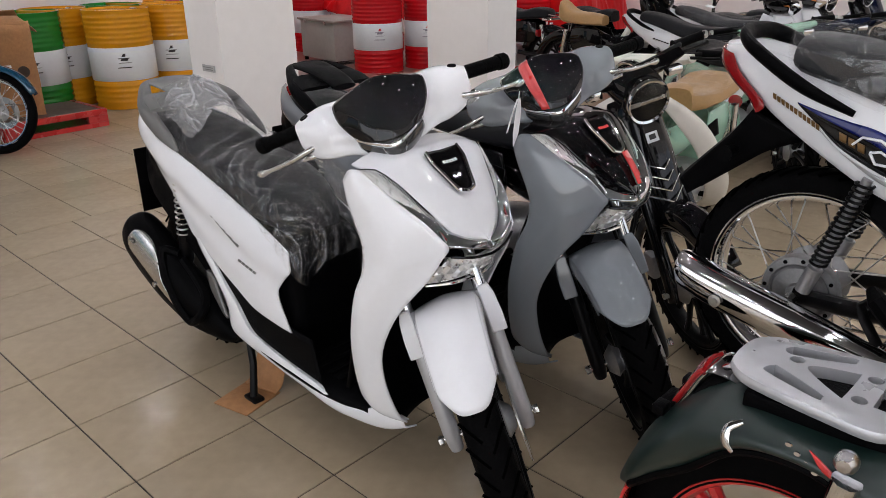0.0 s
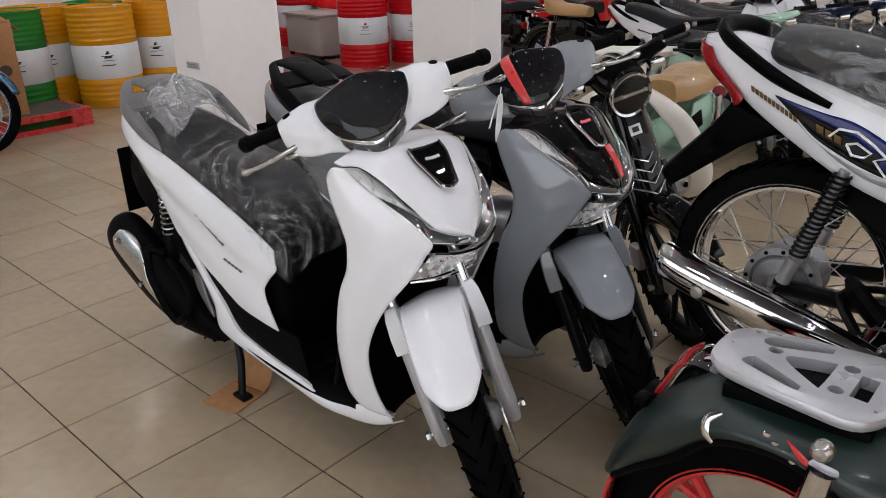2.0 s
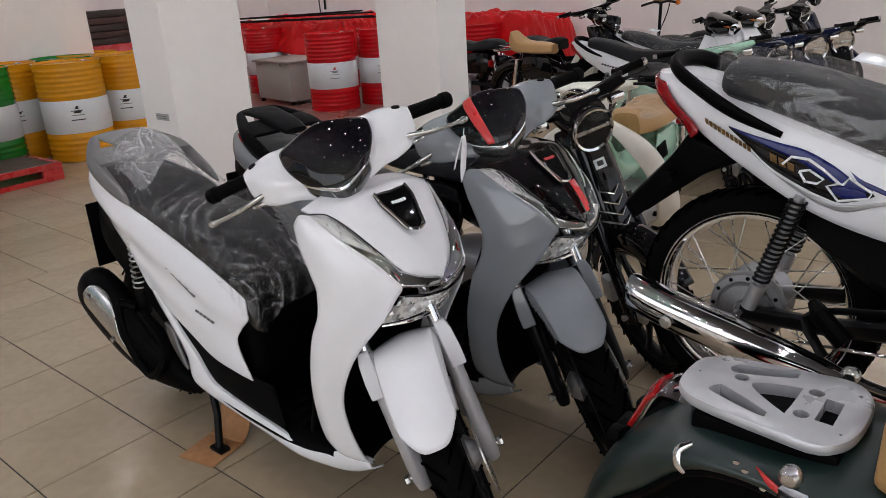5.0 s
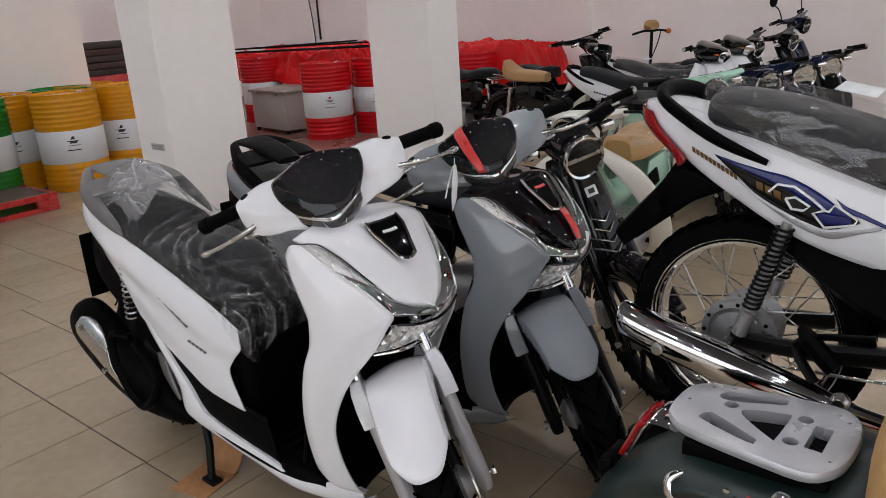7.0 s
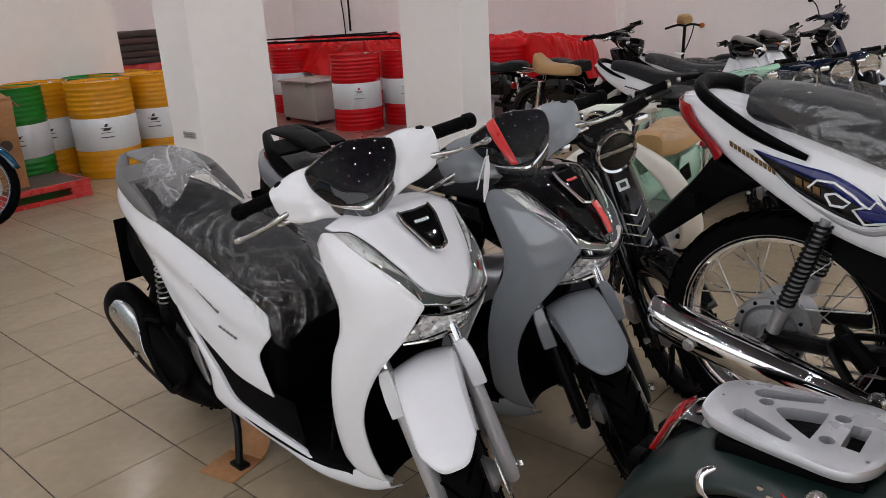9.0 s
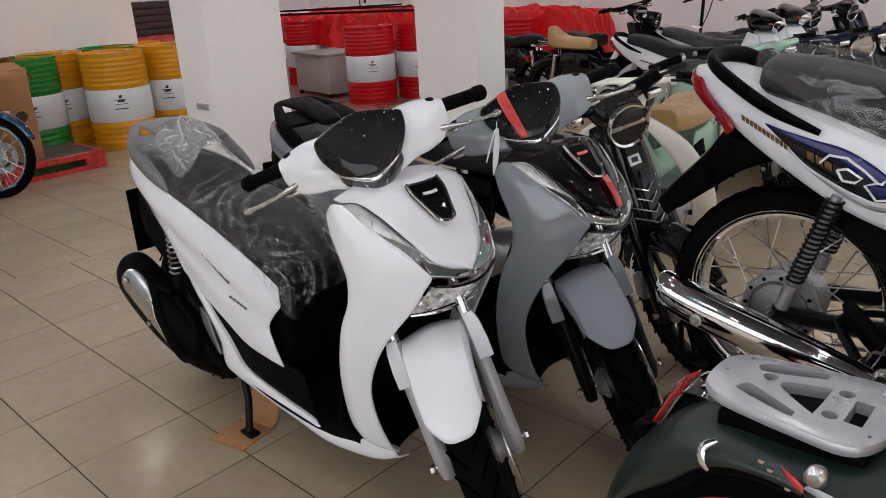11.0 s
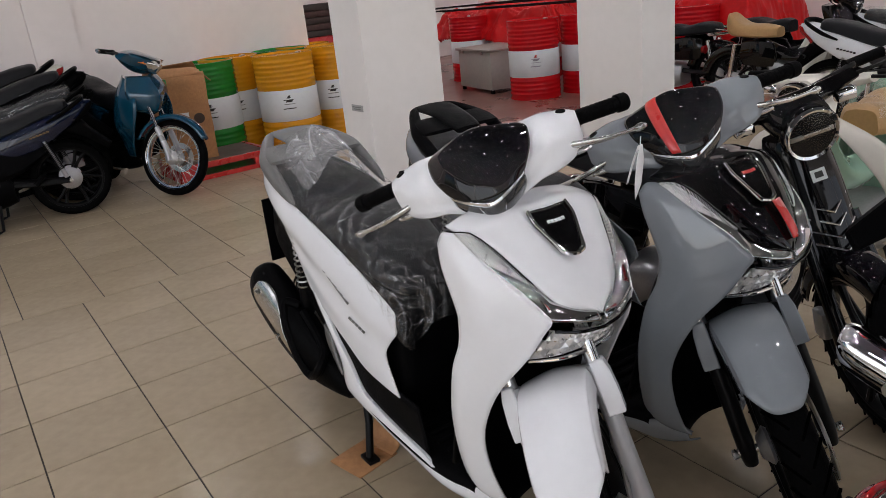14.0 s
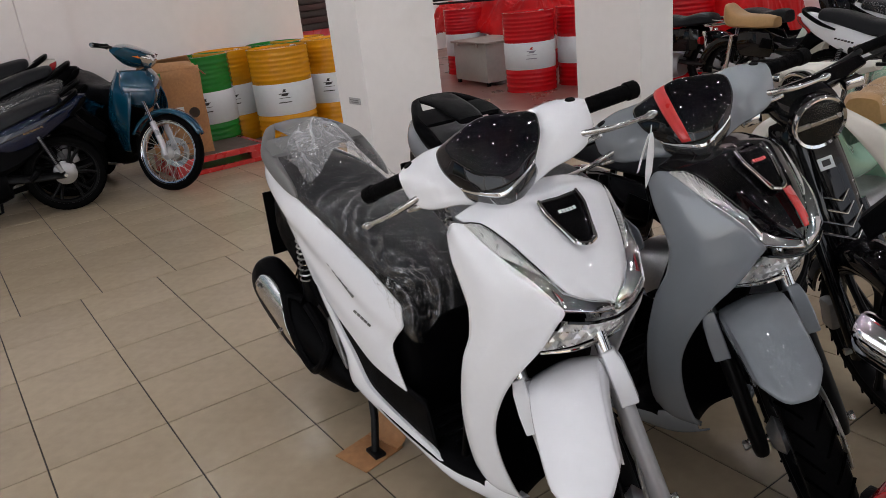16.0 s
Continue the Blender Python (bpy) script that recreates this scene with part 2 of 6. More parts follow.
def cr(P, n):
    """n points on a smooth curve through P."""
    P = [Vector(p) for p in P]
    if len(P) == 2:
        return [P[0].lerp(P[1], i / (n - 1)) for i in range(n)]
    out = []
    for i in range(n):
        s = i / (n - 1) * (len(P) - 1)
        k = min(int(s), len(P) - 2)
        f = s - k
        p0, p1, p2, p3 = P[max(k - 1, 0)], P[k], P[k + 1], P[min(k + 2, len(P) - 1)]
        out.append(0.5 * (2 * p1 + (p2 - p0) * f + (2 * p0 - 5 * p1 + 4 * p2 - p3) * f * f + (3 * p1 - p0 - 3 * p2 + p3) * f ** 3))
    return out


def sheet(rows, nu=12, nv=18, bm=None, mirror=False):
    """A smooth surface through rows of control points."""
    bm = bm or bmesh.new()
    for sy in ((1, -1) if mirror else (1,)):
        R = [cr(r, nu) for r in rows]
        cols = [cr([r[i] for r in R], nv) for i in range(nu)]
        vs = [[bm.verts.new((p.x, p.y * sy, p.z)) for p in c] for c in cols]
        for i in range(nu - 1):
            for j in range(nv - 1):
                f = (vs[i][j], vs[i + 1][j], vs[i + 1][j + 1], vs[i][j + 1])
                bm.faces.new(f if sy > 0 else f[::-1])
    bmesh.ops.remove_doubles(bm, verts=bm.verts[:], dist=0.0004)
    return bm


def loft(sections, nv=16, ns=20, bm=None, caps=True):
    """A closed body through rings of control points, each ring smoothed."""
    bm = bm or bmesh.new()
    rings = []
    for s in sections:
        s = [Vector(p) for p in s]
        n = len(s)
        ring = []
        for i in range(ns):
            q = i / ns * n
            k, f = int(q), q - int(q)
            p0, p1, p2, p3 = (s[(k + d) % n] for d in (-1, 0, 1, 2))
            ring.append(0.5 * (2 * p1 + (p2 - p0) * f + (2 * p0 - 5 * p1 + 4 * p2 - p3) * f * f + (3 * p1 - p0 - 3 * p2 + p3) * f ** 3))
        rings.append(ring)
    cols = [cr([r[i] for r in rings], nv) for i in range(ns)]
    vs = [[bm.verts.new(p) for p in c] for c in cols]
    for i in range(ns):
        for j in range(nv - 1):
            bm.faces.new((vs[i][j], vs[(i + 1) % ns][j], vs[(i + 1) % ns][j + 1], vs[i][j + 1]))
    if caps:
        bm.faces.new([vs[i][0] for i in range(ns)])
        bm.faces.new([vs[i][-1] for i in range(ns)])
    return bm


def tube(pts, r, n=10, steps=0, bm=None, caps=True, flat=1.0):
    """A round bar along pts; r is one radius or one for each point."""
    bm = bm or bmesh.new()
    rr = r if isinstance(r, (list, tuple)) else [r] * len(pts)
    if steps:
        q = cr(pts, steps)
        rr = [p.x for p in cr([(a, 0, 0) for a in rr], steps)]
    else:
        q = [Vector(p) for p in pts]
    rings = []
    side = None
    for i, p in enumerate(q):
        d = (q[min(i + 1, len(q) - 1)] - q[max(i - 1, 0)]).normalized()
        if side is None:
            side = d.orthogonal().normalized()
        side = (side - d * side.dot(d)).normalized()
        up = d.cross(side)
        rings.append([bm.verts.new(p + (side * math.cos(a) + up * math.sin(a) * flat) * rr[i]) for a in (2 * math.pi * k / n for k in range(n))])
    for a, b in zip(rings, rings[1:]):
        for k in range(n):
            bm.faces.new((a[k], a[(k + 1) % n], b[(k + 1) % n], b[k]))
    if caps:
        bm.faces.new(rings[0]), bm.faces.new(rings[-1])
    return bm


def lathe(profile, n=48, axis="z", bm=None, m=None, closed=False):
    """Turns (radius, height) pairs about an axis."""
    bm = bm or bmesh.new()
    m = m or Matrix()
    rings = []
    for r, h in profile:
        ring = []
        for k in range(n):
            a = 2 * math.pi * k / n
            c, s = r * math.cos(a), r * math.sin(a)
            p = {"z": (c, s, h), "y": (c, h, s), "x": (h, c, s)}[axis]
            ring.append(bm.verts.new(m @ Vector(p)))
        rings.append(ring)
    pairs = list(zip(rings, rings[1:])) + ([(rings[-1], rings[0])] if closed else [])
    for a, b in pairs:
        for k in range(n):
            bm.faces.new((a[k], a[(k + 1) % n], b[(k + 1) % n], b[k]))
    if not closed:
        for ring, (r, _) in ((rings[0], profile[0]), (rings[-1], profile[-1])):
            if r > 0.002:
                bm.faces.new(ring)
    return bm


def block(x0, x1, y0, y1, z0, z1, bm=None, m=None, bevel=0.0):
    bm = bm or bmesh.new()
    new_bm = bmesh.new()
    bmesh.ops.create_cube(new_bm, size=1)
    for v in new_bm.verts:
        v.co = Vector(((x0 + x1) / 2 + v.co.x * (x1 - x0), (y0 + y1) / 2 + v.co.y * (y1 - y0), (z0 + z1) / 2 + v.co.z * (z1 - z0)))
    if bevel:
        bmesh.ops.bevel(new_bm, geom=new_bm.edges[:], offset=bevel, segments=2, affect="EDGES", profile=0.5)
    return merge(bm, new_bm, m)


def merge(bm, other, m=None):
    m = m or Matrix()
    vmap = {v: bm.verts.new(m @ v.co) for v in other.verts}
    for f in other.faces:
        bm.faces.new([vmap[v] for v in f.verts])
    other.free()
    return bm


def prism(outline, depth, m=None, bm=None, bevel=0.0, smooth_n=0):
    """A plate: an outline in (x, y), depth along z."""
    bm = bm or bmesh.new()
    nb = bmesh.new()
    pts = [Vector((*p, 0)) for p in outline]
    if smooth_n:
        n = len(pts)
        q = []
        for i in range(smooth_n):
            s = i / smooth_n * n
            k, f = int(s), s - int(s)
            p0, p1, p2, p3 = (pts[(k + d) % n] for d in (-1, 0, 1, 2))
            q.append(0.5 * (2 * p1 + (p2 - p0) * f + (2 * p0 - 5 * p1 + 4 * p2 - p3) * f * f + (3 * p1 - p0 - 3 * p2 + p3) * f ** 3))
        pts = q
    a = [nb.verts.new((p.x, p.y, -depth / 2)) for p in pts]
    b = [nb.verts.new((p.x, p.y, depth / 2)) for p in pts]
    nb.faces.new(a[::-1]), nb.faces.new(b)
    for i in range(len(a)):
        nb.faces.new((a[i], a[(i + 1) % len(a)], b[(i + 1) % len(a)], b[i]))
    if bevel:
        bmesh.ops.recalc_face_normals(nb, faces=nb.faces[:])
        es = [e for e in nb.edges if len({round(v.co.z, 5) for v in e.verts}) == 1]
        bmesh.ops.bevel(nb, geom=es, offset=bevel, segments=2, affect="EDGES", profile=0.5)
    return merge(bm, nb, m)


SIDE = Matrix(((1, 0, 0, 0), (0, 0, 1, 0), (0, 1, 0, 0), (0, 0, 0, 1)))  # (x, y) of an outline to (x, z)


def spring(p, q, r, wire, turns, bm=None):
    p, q = Vector(p), Vector(q)
    d = (q - p)
    a = d.normalized().orthogonal().normalized()
    b = d.normalized().cross(a)
    n = int(turns * 14)
    return tube([p + d * (i / n) + (a * math.cos(2 * math.pi * turns * i / n) + b * math.sin(2 * math.pi * turns * i / n)) * r for i in range(n + 1)], wire, 6, bm=bm)


# ---- room ----
def wall(name, x0, x1, y0, y1, z0=-0.02, z1=3.42, material=None):
    return tagged(finish(name, block(x0, x1, y0, y1, z0, z1), material or M_WALL, smooth=False), "plain off-white painted plaster wall", "wall", kind="structure")


tagged(finish("floor", block(-6.0, 10.0, -8.6, 9.2, -0.12, -0.004), M_GROUT, smooth=False), "beige glazed square floor tiles with dark grout joints", "floor", kind="structure")
FLOOR = bpy.data.objects["floor"]
tagged(finish("ceiling", block(-6.0, 10.0, -8.6, 9.2, 3.4, 3.5), M_CEIL, smooth=False), "dark painted ceiling with small round lamps", "ceiling", kind="structure")
# nook floor; reflected red is partly painted into its colour
tagged(finish("floor_store", block(3.62, 9.2, 1.32, 8.8, -0.003, 0.003), M_REDFLOOR, smooth=False), "glossy reddish brown floor of the storage nook, its red partly painted reflection", "floor", kind="structure")
wall("wall_west", -6.0, 3.35, 4.35, 4.6)
wall("wall_east", 8.4, 8.65, -8.4, 1.0)
wall("wall_nook_east", 9.2, 9.4, 1.45, 9.0)
wall("wall_nook_return", 8.65, 9.4, 1.30, 1.45)
wall("wall_back", 3.1, 9.4, 8.8, 9.0)
wall("wall_store_side", 3.1, 3.35, 4.6, 8.8)
for nm, x0, x1, y0, y1 in (("pilaster_1", 8.2, 8.65, 1.0, 1.3), ("pilaster_2", 0.55, 0.95, 4.25, 4.35), ("pilaster_3", 8.8, 9.2, 5.2, 5.7)):
    wall(nm, x0, x1, y0, y1, 0, 3.4)
# unseen assumed fronts, left open: sills, lintels and piers
for nm, x0, x1, y0, y1, z0, z1 in (("wall_front_sill", -4.8, 8.4, -8.4, -8.2, -0.02, 0.4), ("wall_front_lintel", -4.8, 8.4, -8.4, -8.2, 3.0, 3.42),
                                   ("wall_side_sill", -4.9, -4.7, -8.4, 4.35, -0.02, 0.3), ("wall_side_lintel", -4.9, -4.7, -8.4, 4.35, 3.2, 3.42)):
    wall(nm, x0, x1, y0, y1, z0, z1)
for i, p in enumerate(((-4.9, -8.4), (-1.0, -8.4), (3.0, -8.4), (8.15, -8.4), (-4.9, -4.2), (-4.9, 0.0), (-4.9, 4.0))):
    wall("wall_pier_%d" % (i + 1), p[0], p[0] + 0.25, p[1], p[1] + 0.25)


def pillar(name, x0, x1, y0, y1):
    ob = finish(name, block(x0, x1, y0, y1, -0.01, 3.4, bevel=0.004), M_PILLAR, smooth=False)
    return tagged(ob, "square white painted plaster pillar", "pillar", kind="structure")


pillar("pillar_1", 2.0, 2.6, 0.62, 1.02)
pillar("pillar_2", 3.72, 4.06, -0.20, 0.42)
plate = thing("wall_plate", pose(1.996, 0.79, 0.665), "small grey printed plate fixed to the white pillar", "plate")
part("backing", block(-0.004, 0.004, -0.075, 0.075, -0.022, 0.022, bevel=0.002), mat("grey plate", (0.4, 0.4, 0.4), 0.5), plate)
for k in range(2):
    part("printed_bar", block(-0.006, -0.004, -0.06, 0.06 - 0.02 * k, 0.004 - 0.014 * k, 0.010 - 0.014 * k), mat("grey print", (0.2, 0.2, 0.2), 0.6), plate)


# ---- ceiling lamps ----
def downlight():
    ob = thing("ceiling_lamp", Matrix(), "small round lit white ceiling lamp", "lamp", "ceiling lamps")
    part("rim", lathe([(0.046, 0), (0.065, -0.004), (0.07, -0.010), (0.058, -0.014), (0.047, -0.008)], 14), M_CEIL, ob)
    part("bulb", lathe([(0.001, -0.018), (0.024, -0.016), (0.034, -0.010), (0.038, 0.0)], 14), M_LAMP, ob)
    return ob


lamp0 = downlight()
lamp0.matrix_world = pose(-4.0, -7.6, 3.4)
for i in range(11):
    for j in range(14):
        if i or j:
            copy_thing(lamp0, pose(-4.0 + 1.24 * i, -7.6 + 1.2 * j, 3.4))


# ---- oil drums ----
def drum(paint, label):
    ob = thing("oil_drum", Matrix(), label, "oil drum", "oil drums")
    R, H = 0.295, 0.90
    prof = [(0.0, 0.02), (R - 0.012, 0.02), (R - 0.008, 0.0), (R + 0.006, 0.004), (R + 0.006, 0.016)]
    ribs = (0.07, 0.12, 0.17, 0.22, 0.61, 0.655, 0.70, 0.745, 0.79, 0.835)
    for c in ribs:
        prof += [(R, c - 0.017), (R + 0.0045, c - 0.008), (R + 0.006, c), (R + 0.0045, c + 0.008), (R, c + 0.017)]
    prof += [(R, H - 0.03), (R + 0.006, H - 0.012), (R + 0.006, H), (R - 0.006, H + 0.002), (R - 0.01, H - 0.018), (0.0, H - 0.018)]
    part("shell", lathe(prof, 40), paint, ob)
    part("label_band", lathe([(R + 0.001, 0.265), (R + 0.0035, 0.268), (R + 0.0035, 0.565), (R + 0.001, 0.568)], 40, closed=False), M_BAND, ob, "white painted band")
    bung = lathe([(0.0, 0.0), (0.03, 0.0), (0.03, 0.014), (0.0, 0.014)], 14, m=pose(0.16, 0.1, H - 0.019))
    part("bung", bung, M_STEEL, ob)
    # printed mark and lines on the band, wrapped round the shell (facing -y)
    def wrap(u0, u1, z0, z1, material, name, slant=0.0):
        bm = bmesh.new()
        n = 6
        lo = [bm.verts.new(((R + 0.005) * math.sin((u0 + (u1 - u0) * k / (n - 1)) / R), -(R + 0.005) * math.cos((u0 + (u1 - u0) * k / (n - 1)) / R), z0)) for k in range(n)]
        hi = [bm.verts.new(((R + 0.005) * math.sin((u0 + slant + (u1 - u0) * k / (n - 1)) / R), -(R + 0.005) * math.cos((u0 + slant + (u1 - u0) * k / (n - 1)) / R), z1)) for k in range(n)]
        for k in range(n - 1):
            bm.faces.new((lo[k], lo[k + 1], hi[k + 1], hi[k]))
        part(name, bm, material, ob, thick=0.001)
    mark = M_REDINK if paint is M_DRUMRED else M_INK
    wrap(-0.012, 0.022, 0.488, 0.498, mark, "printed_mark", 0.014)
    wrap(-0.002, 0.022, 0.498, 0.516, mark, "printed_mark", 0.010)
    for u0, u1, z0, z1 in ((-0.045, 0.055, 0.470, 0.477), (-0.022, 0.040, 0.452, 0.470), (-0.045, 0.065, 0.430, 0.435), (-0.055, 0.065, 0.385, 0.394)):
        wrap(u0, u1, z0, z1, M_INK if paint is not M_DRUMRED else mat("grey print", (0.25, 0.25, 0.3), 0.6), "printed_bar", 0.01)
    return ob


drums = {"y": drum(M_YELLOW, "yellow steel oil drum with a white printed band"), "g": drum(M_GREEN, "green steel oil drum with a white printed band"),
         "r": drum(M_DRUMRED, "red steel oil drum with a white printed band")}
placed = set()
for c, x, y, z, a in (("y", 2.62, 3.44, 0.0, -25), ("g", 1.92, 3.78, 0.0, -20), ("y", 2.26, 4.0, 0.0, -15), ("y", 3.28, 3.62, 0.0, -40), ("y", 3.66, 3.25, 0.0, -60), ("g", 2.86, 4.05, 0.0, 10),
                      ("y", 3.22, 4.24, 0.0, 50), ("g", 3.92, 3.98, 0.0, -30), ("r", 5.62, 3.10, 0.0, -40), ("r", 6.24, 2.85, 0.0, -50), ("r", 6.35, 5.3, 0.0, 20), ("r", 6.9, 4.4, 0.0, 80), ("r", 6.75, 1.75, 0.0, -70),
                      ("g", 4.75, 4.45, 0.0, -80)):
    if c not in placed:
        placed.add(c)
        drums[c].matrix_world = pose(x, y, z, 0, 0, a)
    else:
        copy_thing(drums[c], pose(x, y, z, 0, 0, a))


# red platform scale with a dark top
scale_ob = thing("platform_scale", pose(1.63, 2.66, 0, 0, 0, 2), "low red steel platform with handling slots", "platform")
bm = bmesh.new()
for x0, x1, y0, y1, z0, z1 in ((-0.42, 0.42, -0.02, 0.02, 0.10, 0.15), (-0.42, 0.42, -0.02, 0.02, 0.0, 0.04), (-0.42, -0.25, -0.02, 0.02, 0.04, 0.10), (0.25, 0.42, -0.02, 0.02, 0.04, 0.10),
                               (-0.42, -0.38, 0.02, 0.6, 0.0, 0.15), (0.38, 0.42, 0.02, 0.6, 0.0, 0.15)):
    block(x0, x1, y0, y1, z0, z1, bm)
part("frame", bm, M_RED, scale_ob, bevel=0.004)
part("deck", block(-0.38, 0.38, 0.02, 0.6, 0.135, 0.146), mat("worn dark steel plate", (0.10, 0.075, 0.06), 0.5, metal=0.5, vary=0.3, scale=5), scale_ob)


# ---- wheels ----
def tyre_profile(R, w, rim):
    """Section of a tyre about the y axis, from bead to bead."""
    pts = []
    n = 14
    for k in range(n + 1):
        a = math.pi * k / n
        pts.append((rim + (R - rim) * max(math.sin(a), 0.0) ** 0.62, -math.cos(a) * w / 2 * (0.80 + 0.2 * math.sin(a))))
    return pts


def wheel(parent, at, R, w, rim, style, rim_mat, disc=0.0, hub=0.05, blocks=0, turn=None):
    """A wheel about the y axis under parent: tyre, rim, hub, spokes."""
    m = Matrix.Translation(at) if turn is None else turn @ Matrix.Translation(at)
    ty = part("tyre", lathe(tyre_profile(R, w, rim), 64, "y", m=m, closed=True), M_RUBBER, parent, sharp=60)
    if blocks:
        bm = bmesh.new()
        for k in range(blocks):
            for sgn in (-1, 1):
                a = 2 * math.pi * (k + (0.5 if sgn > 0 else 0)) / blocks
                pts = []
                for q in range(4):
                    f = q / 3
                    yy = sgn * w * (0.07 + 0.34 * f)
                    rr = R - 0.0015 - (R - rim) * 0.30 * (2 * abs(yy) / w) ** 2.6
                    b = a + f * 0.20
                    pts.append(m @ V(rr * math.cos(b), yy, rr * math.sin(b)))
                tube(pts, 0.0035, 5, bm=bm)
        part("tread_groove", bm, mat_groove_shade, ty)
    rw = w * 0.42
    rm = part("rim", lathe([(rim + 0.008, -rw), (rim + 0.010, -rw * 0.86), (rim - 0.008, -rw * 0.8), (rim - 0.018, -rw * 0.4), (rim - 0.02, 0), (rim - 0.018, rw * 0.4), (rim - 0.008, rw * 0.8), (rim + 0.010, rw * 0.86),
                             (rim + 0.008, rw), (rim + 0.0, rw * 0.9), (rim - 0.012, rw * 0.5), (rim - 0.014, 0), (rim - 0.012, -rw * 0.5), (rim + 0.0, -rw * 0.9)], 64, "y", m=m, closed=True), rim_mat, parent)
    part("hub", lathe([(0.012, -0.07), (hub * 0.6, -0.068), (hub, -0.05), (hub * 1.1, -0.045), (hub * 0.8, -0.03), (hub * 0.8, 0.03), (hub * 1.1, 0.045), (hub, 0.05), (hub * 0.6, 0.068), (0.012, 0.07)], 32, "y", m=m), M_ALU, parent)
    if style == "wire":
        for k in range(36):
            a = 2 * math.pi * k / 36
            sgn = 1 if k % 2 else -1
            twist = 0.55 * (1 if (k // 2) % 2 else -1)
            p = m @ V(hub * 1.05 * math.cos(a + twist), sgn * 0.04, hub * 1.05 * math.sin(a + twist))
            q = m @ V((rim - 0.012) * math.cos(a), sgn * 0.004, (rim - 0.012) * math.sin(a))
            part("spoke", tube([p, q], 0.0019, 5), M_STEEL, rm)
    else:
        for k in range(style):
            a0 = 2 * math.pi * k / style
            bm = bmesh.new()
            for d in (-0.13, 0.13):
                pts = [m @ V(r * math.cos(a0 + d * s), 0.012 * (1 if d > 0 else -1), r * math.sin(a0 + d * s)) for r, s in ((hub * 0.9, 0.4), ((hub + rim) / 2, 0.8), (rim - 0.012, 1.25))]
                tube(pts, [0.016, 0.011, 0.014], 8, 6, bm)
            part("spoke", bm, rim_mat, rm)
    if disc:
        y = -0.075 if disc > 0 else 0.075
        r = abs(disc)
        part("brake_disc", lathe([(r * 0.62, y), (r, y), (r, y + 0.004), (r * 0.62, y + 0.004)], 40, "y", m=m, closed=True), M_STEEL, parent)
    return ty


# darker than the rubber, no sheen: tread recess shade put into the colour
mat_groove_shade = mat("tyre groove shade", (0.001, 0.001, 0.001), 0.95, spec=0.0)


def steer(pivot, degrees, rake=26):
    """Turns about the raked steering head: plus degrees to the left."""
    ax = V(-math.sin(radians(rake)), 0, math.cos(radians(rake)))
    return Matrix.Translation(pivot) @ Matrix.Rotation(radians(degrees), 4, ax) @ Matrix.Translation(-Vector(pivot))


def moved(bm, m):
    bmesh.ops.transform(bm, matrix=m, verts=bm.verts[:])
    return bm


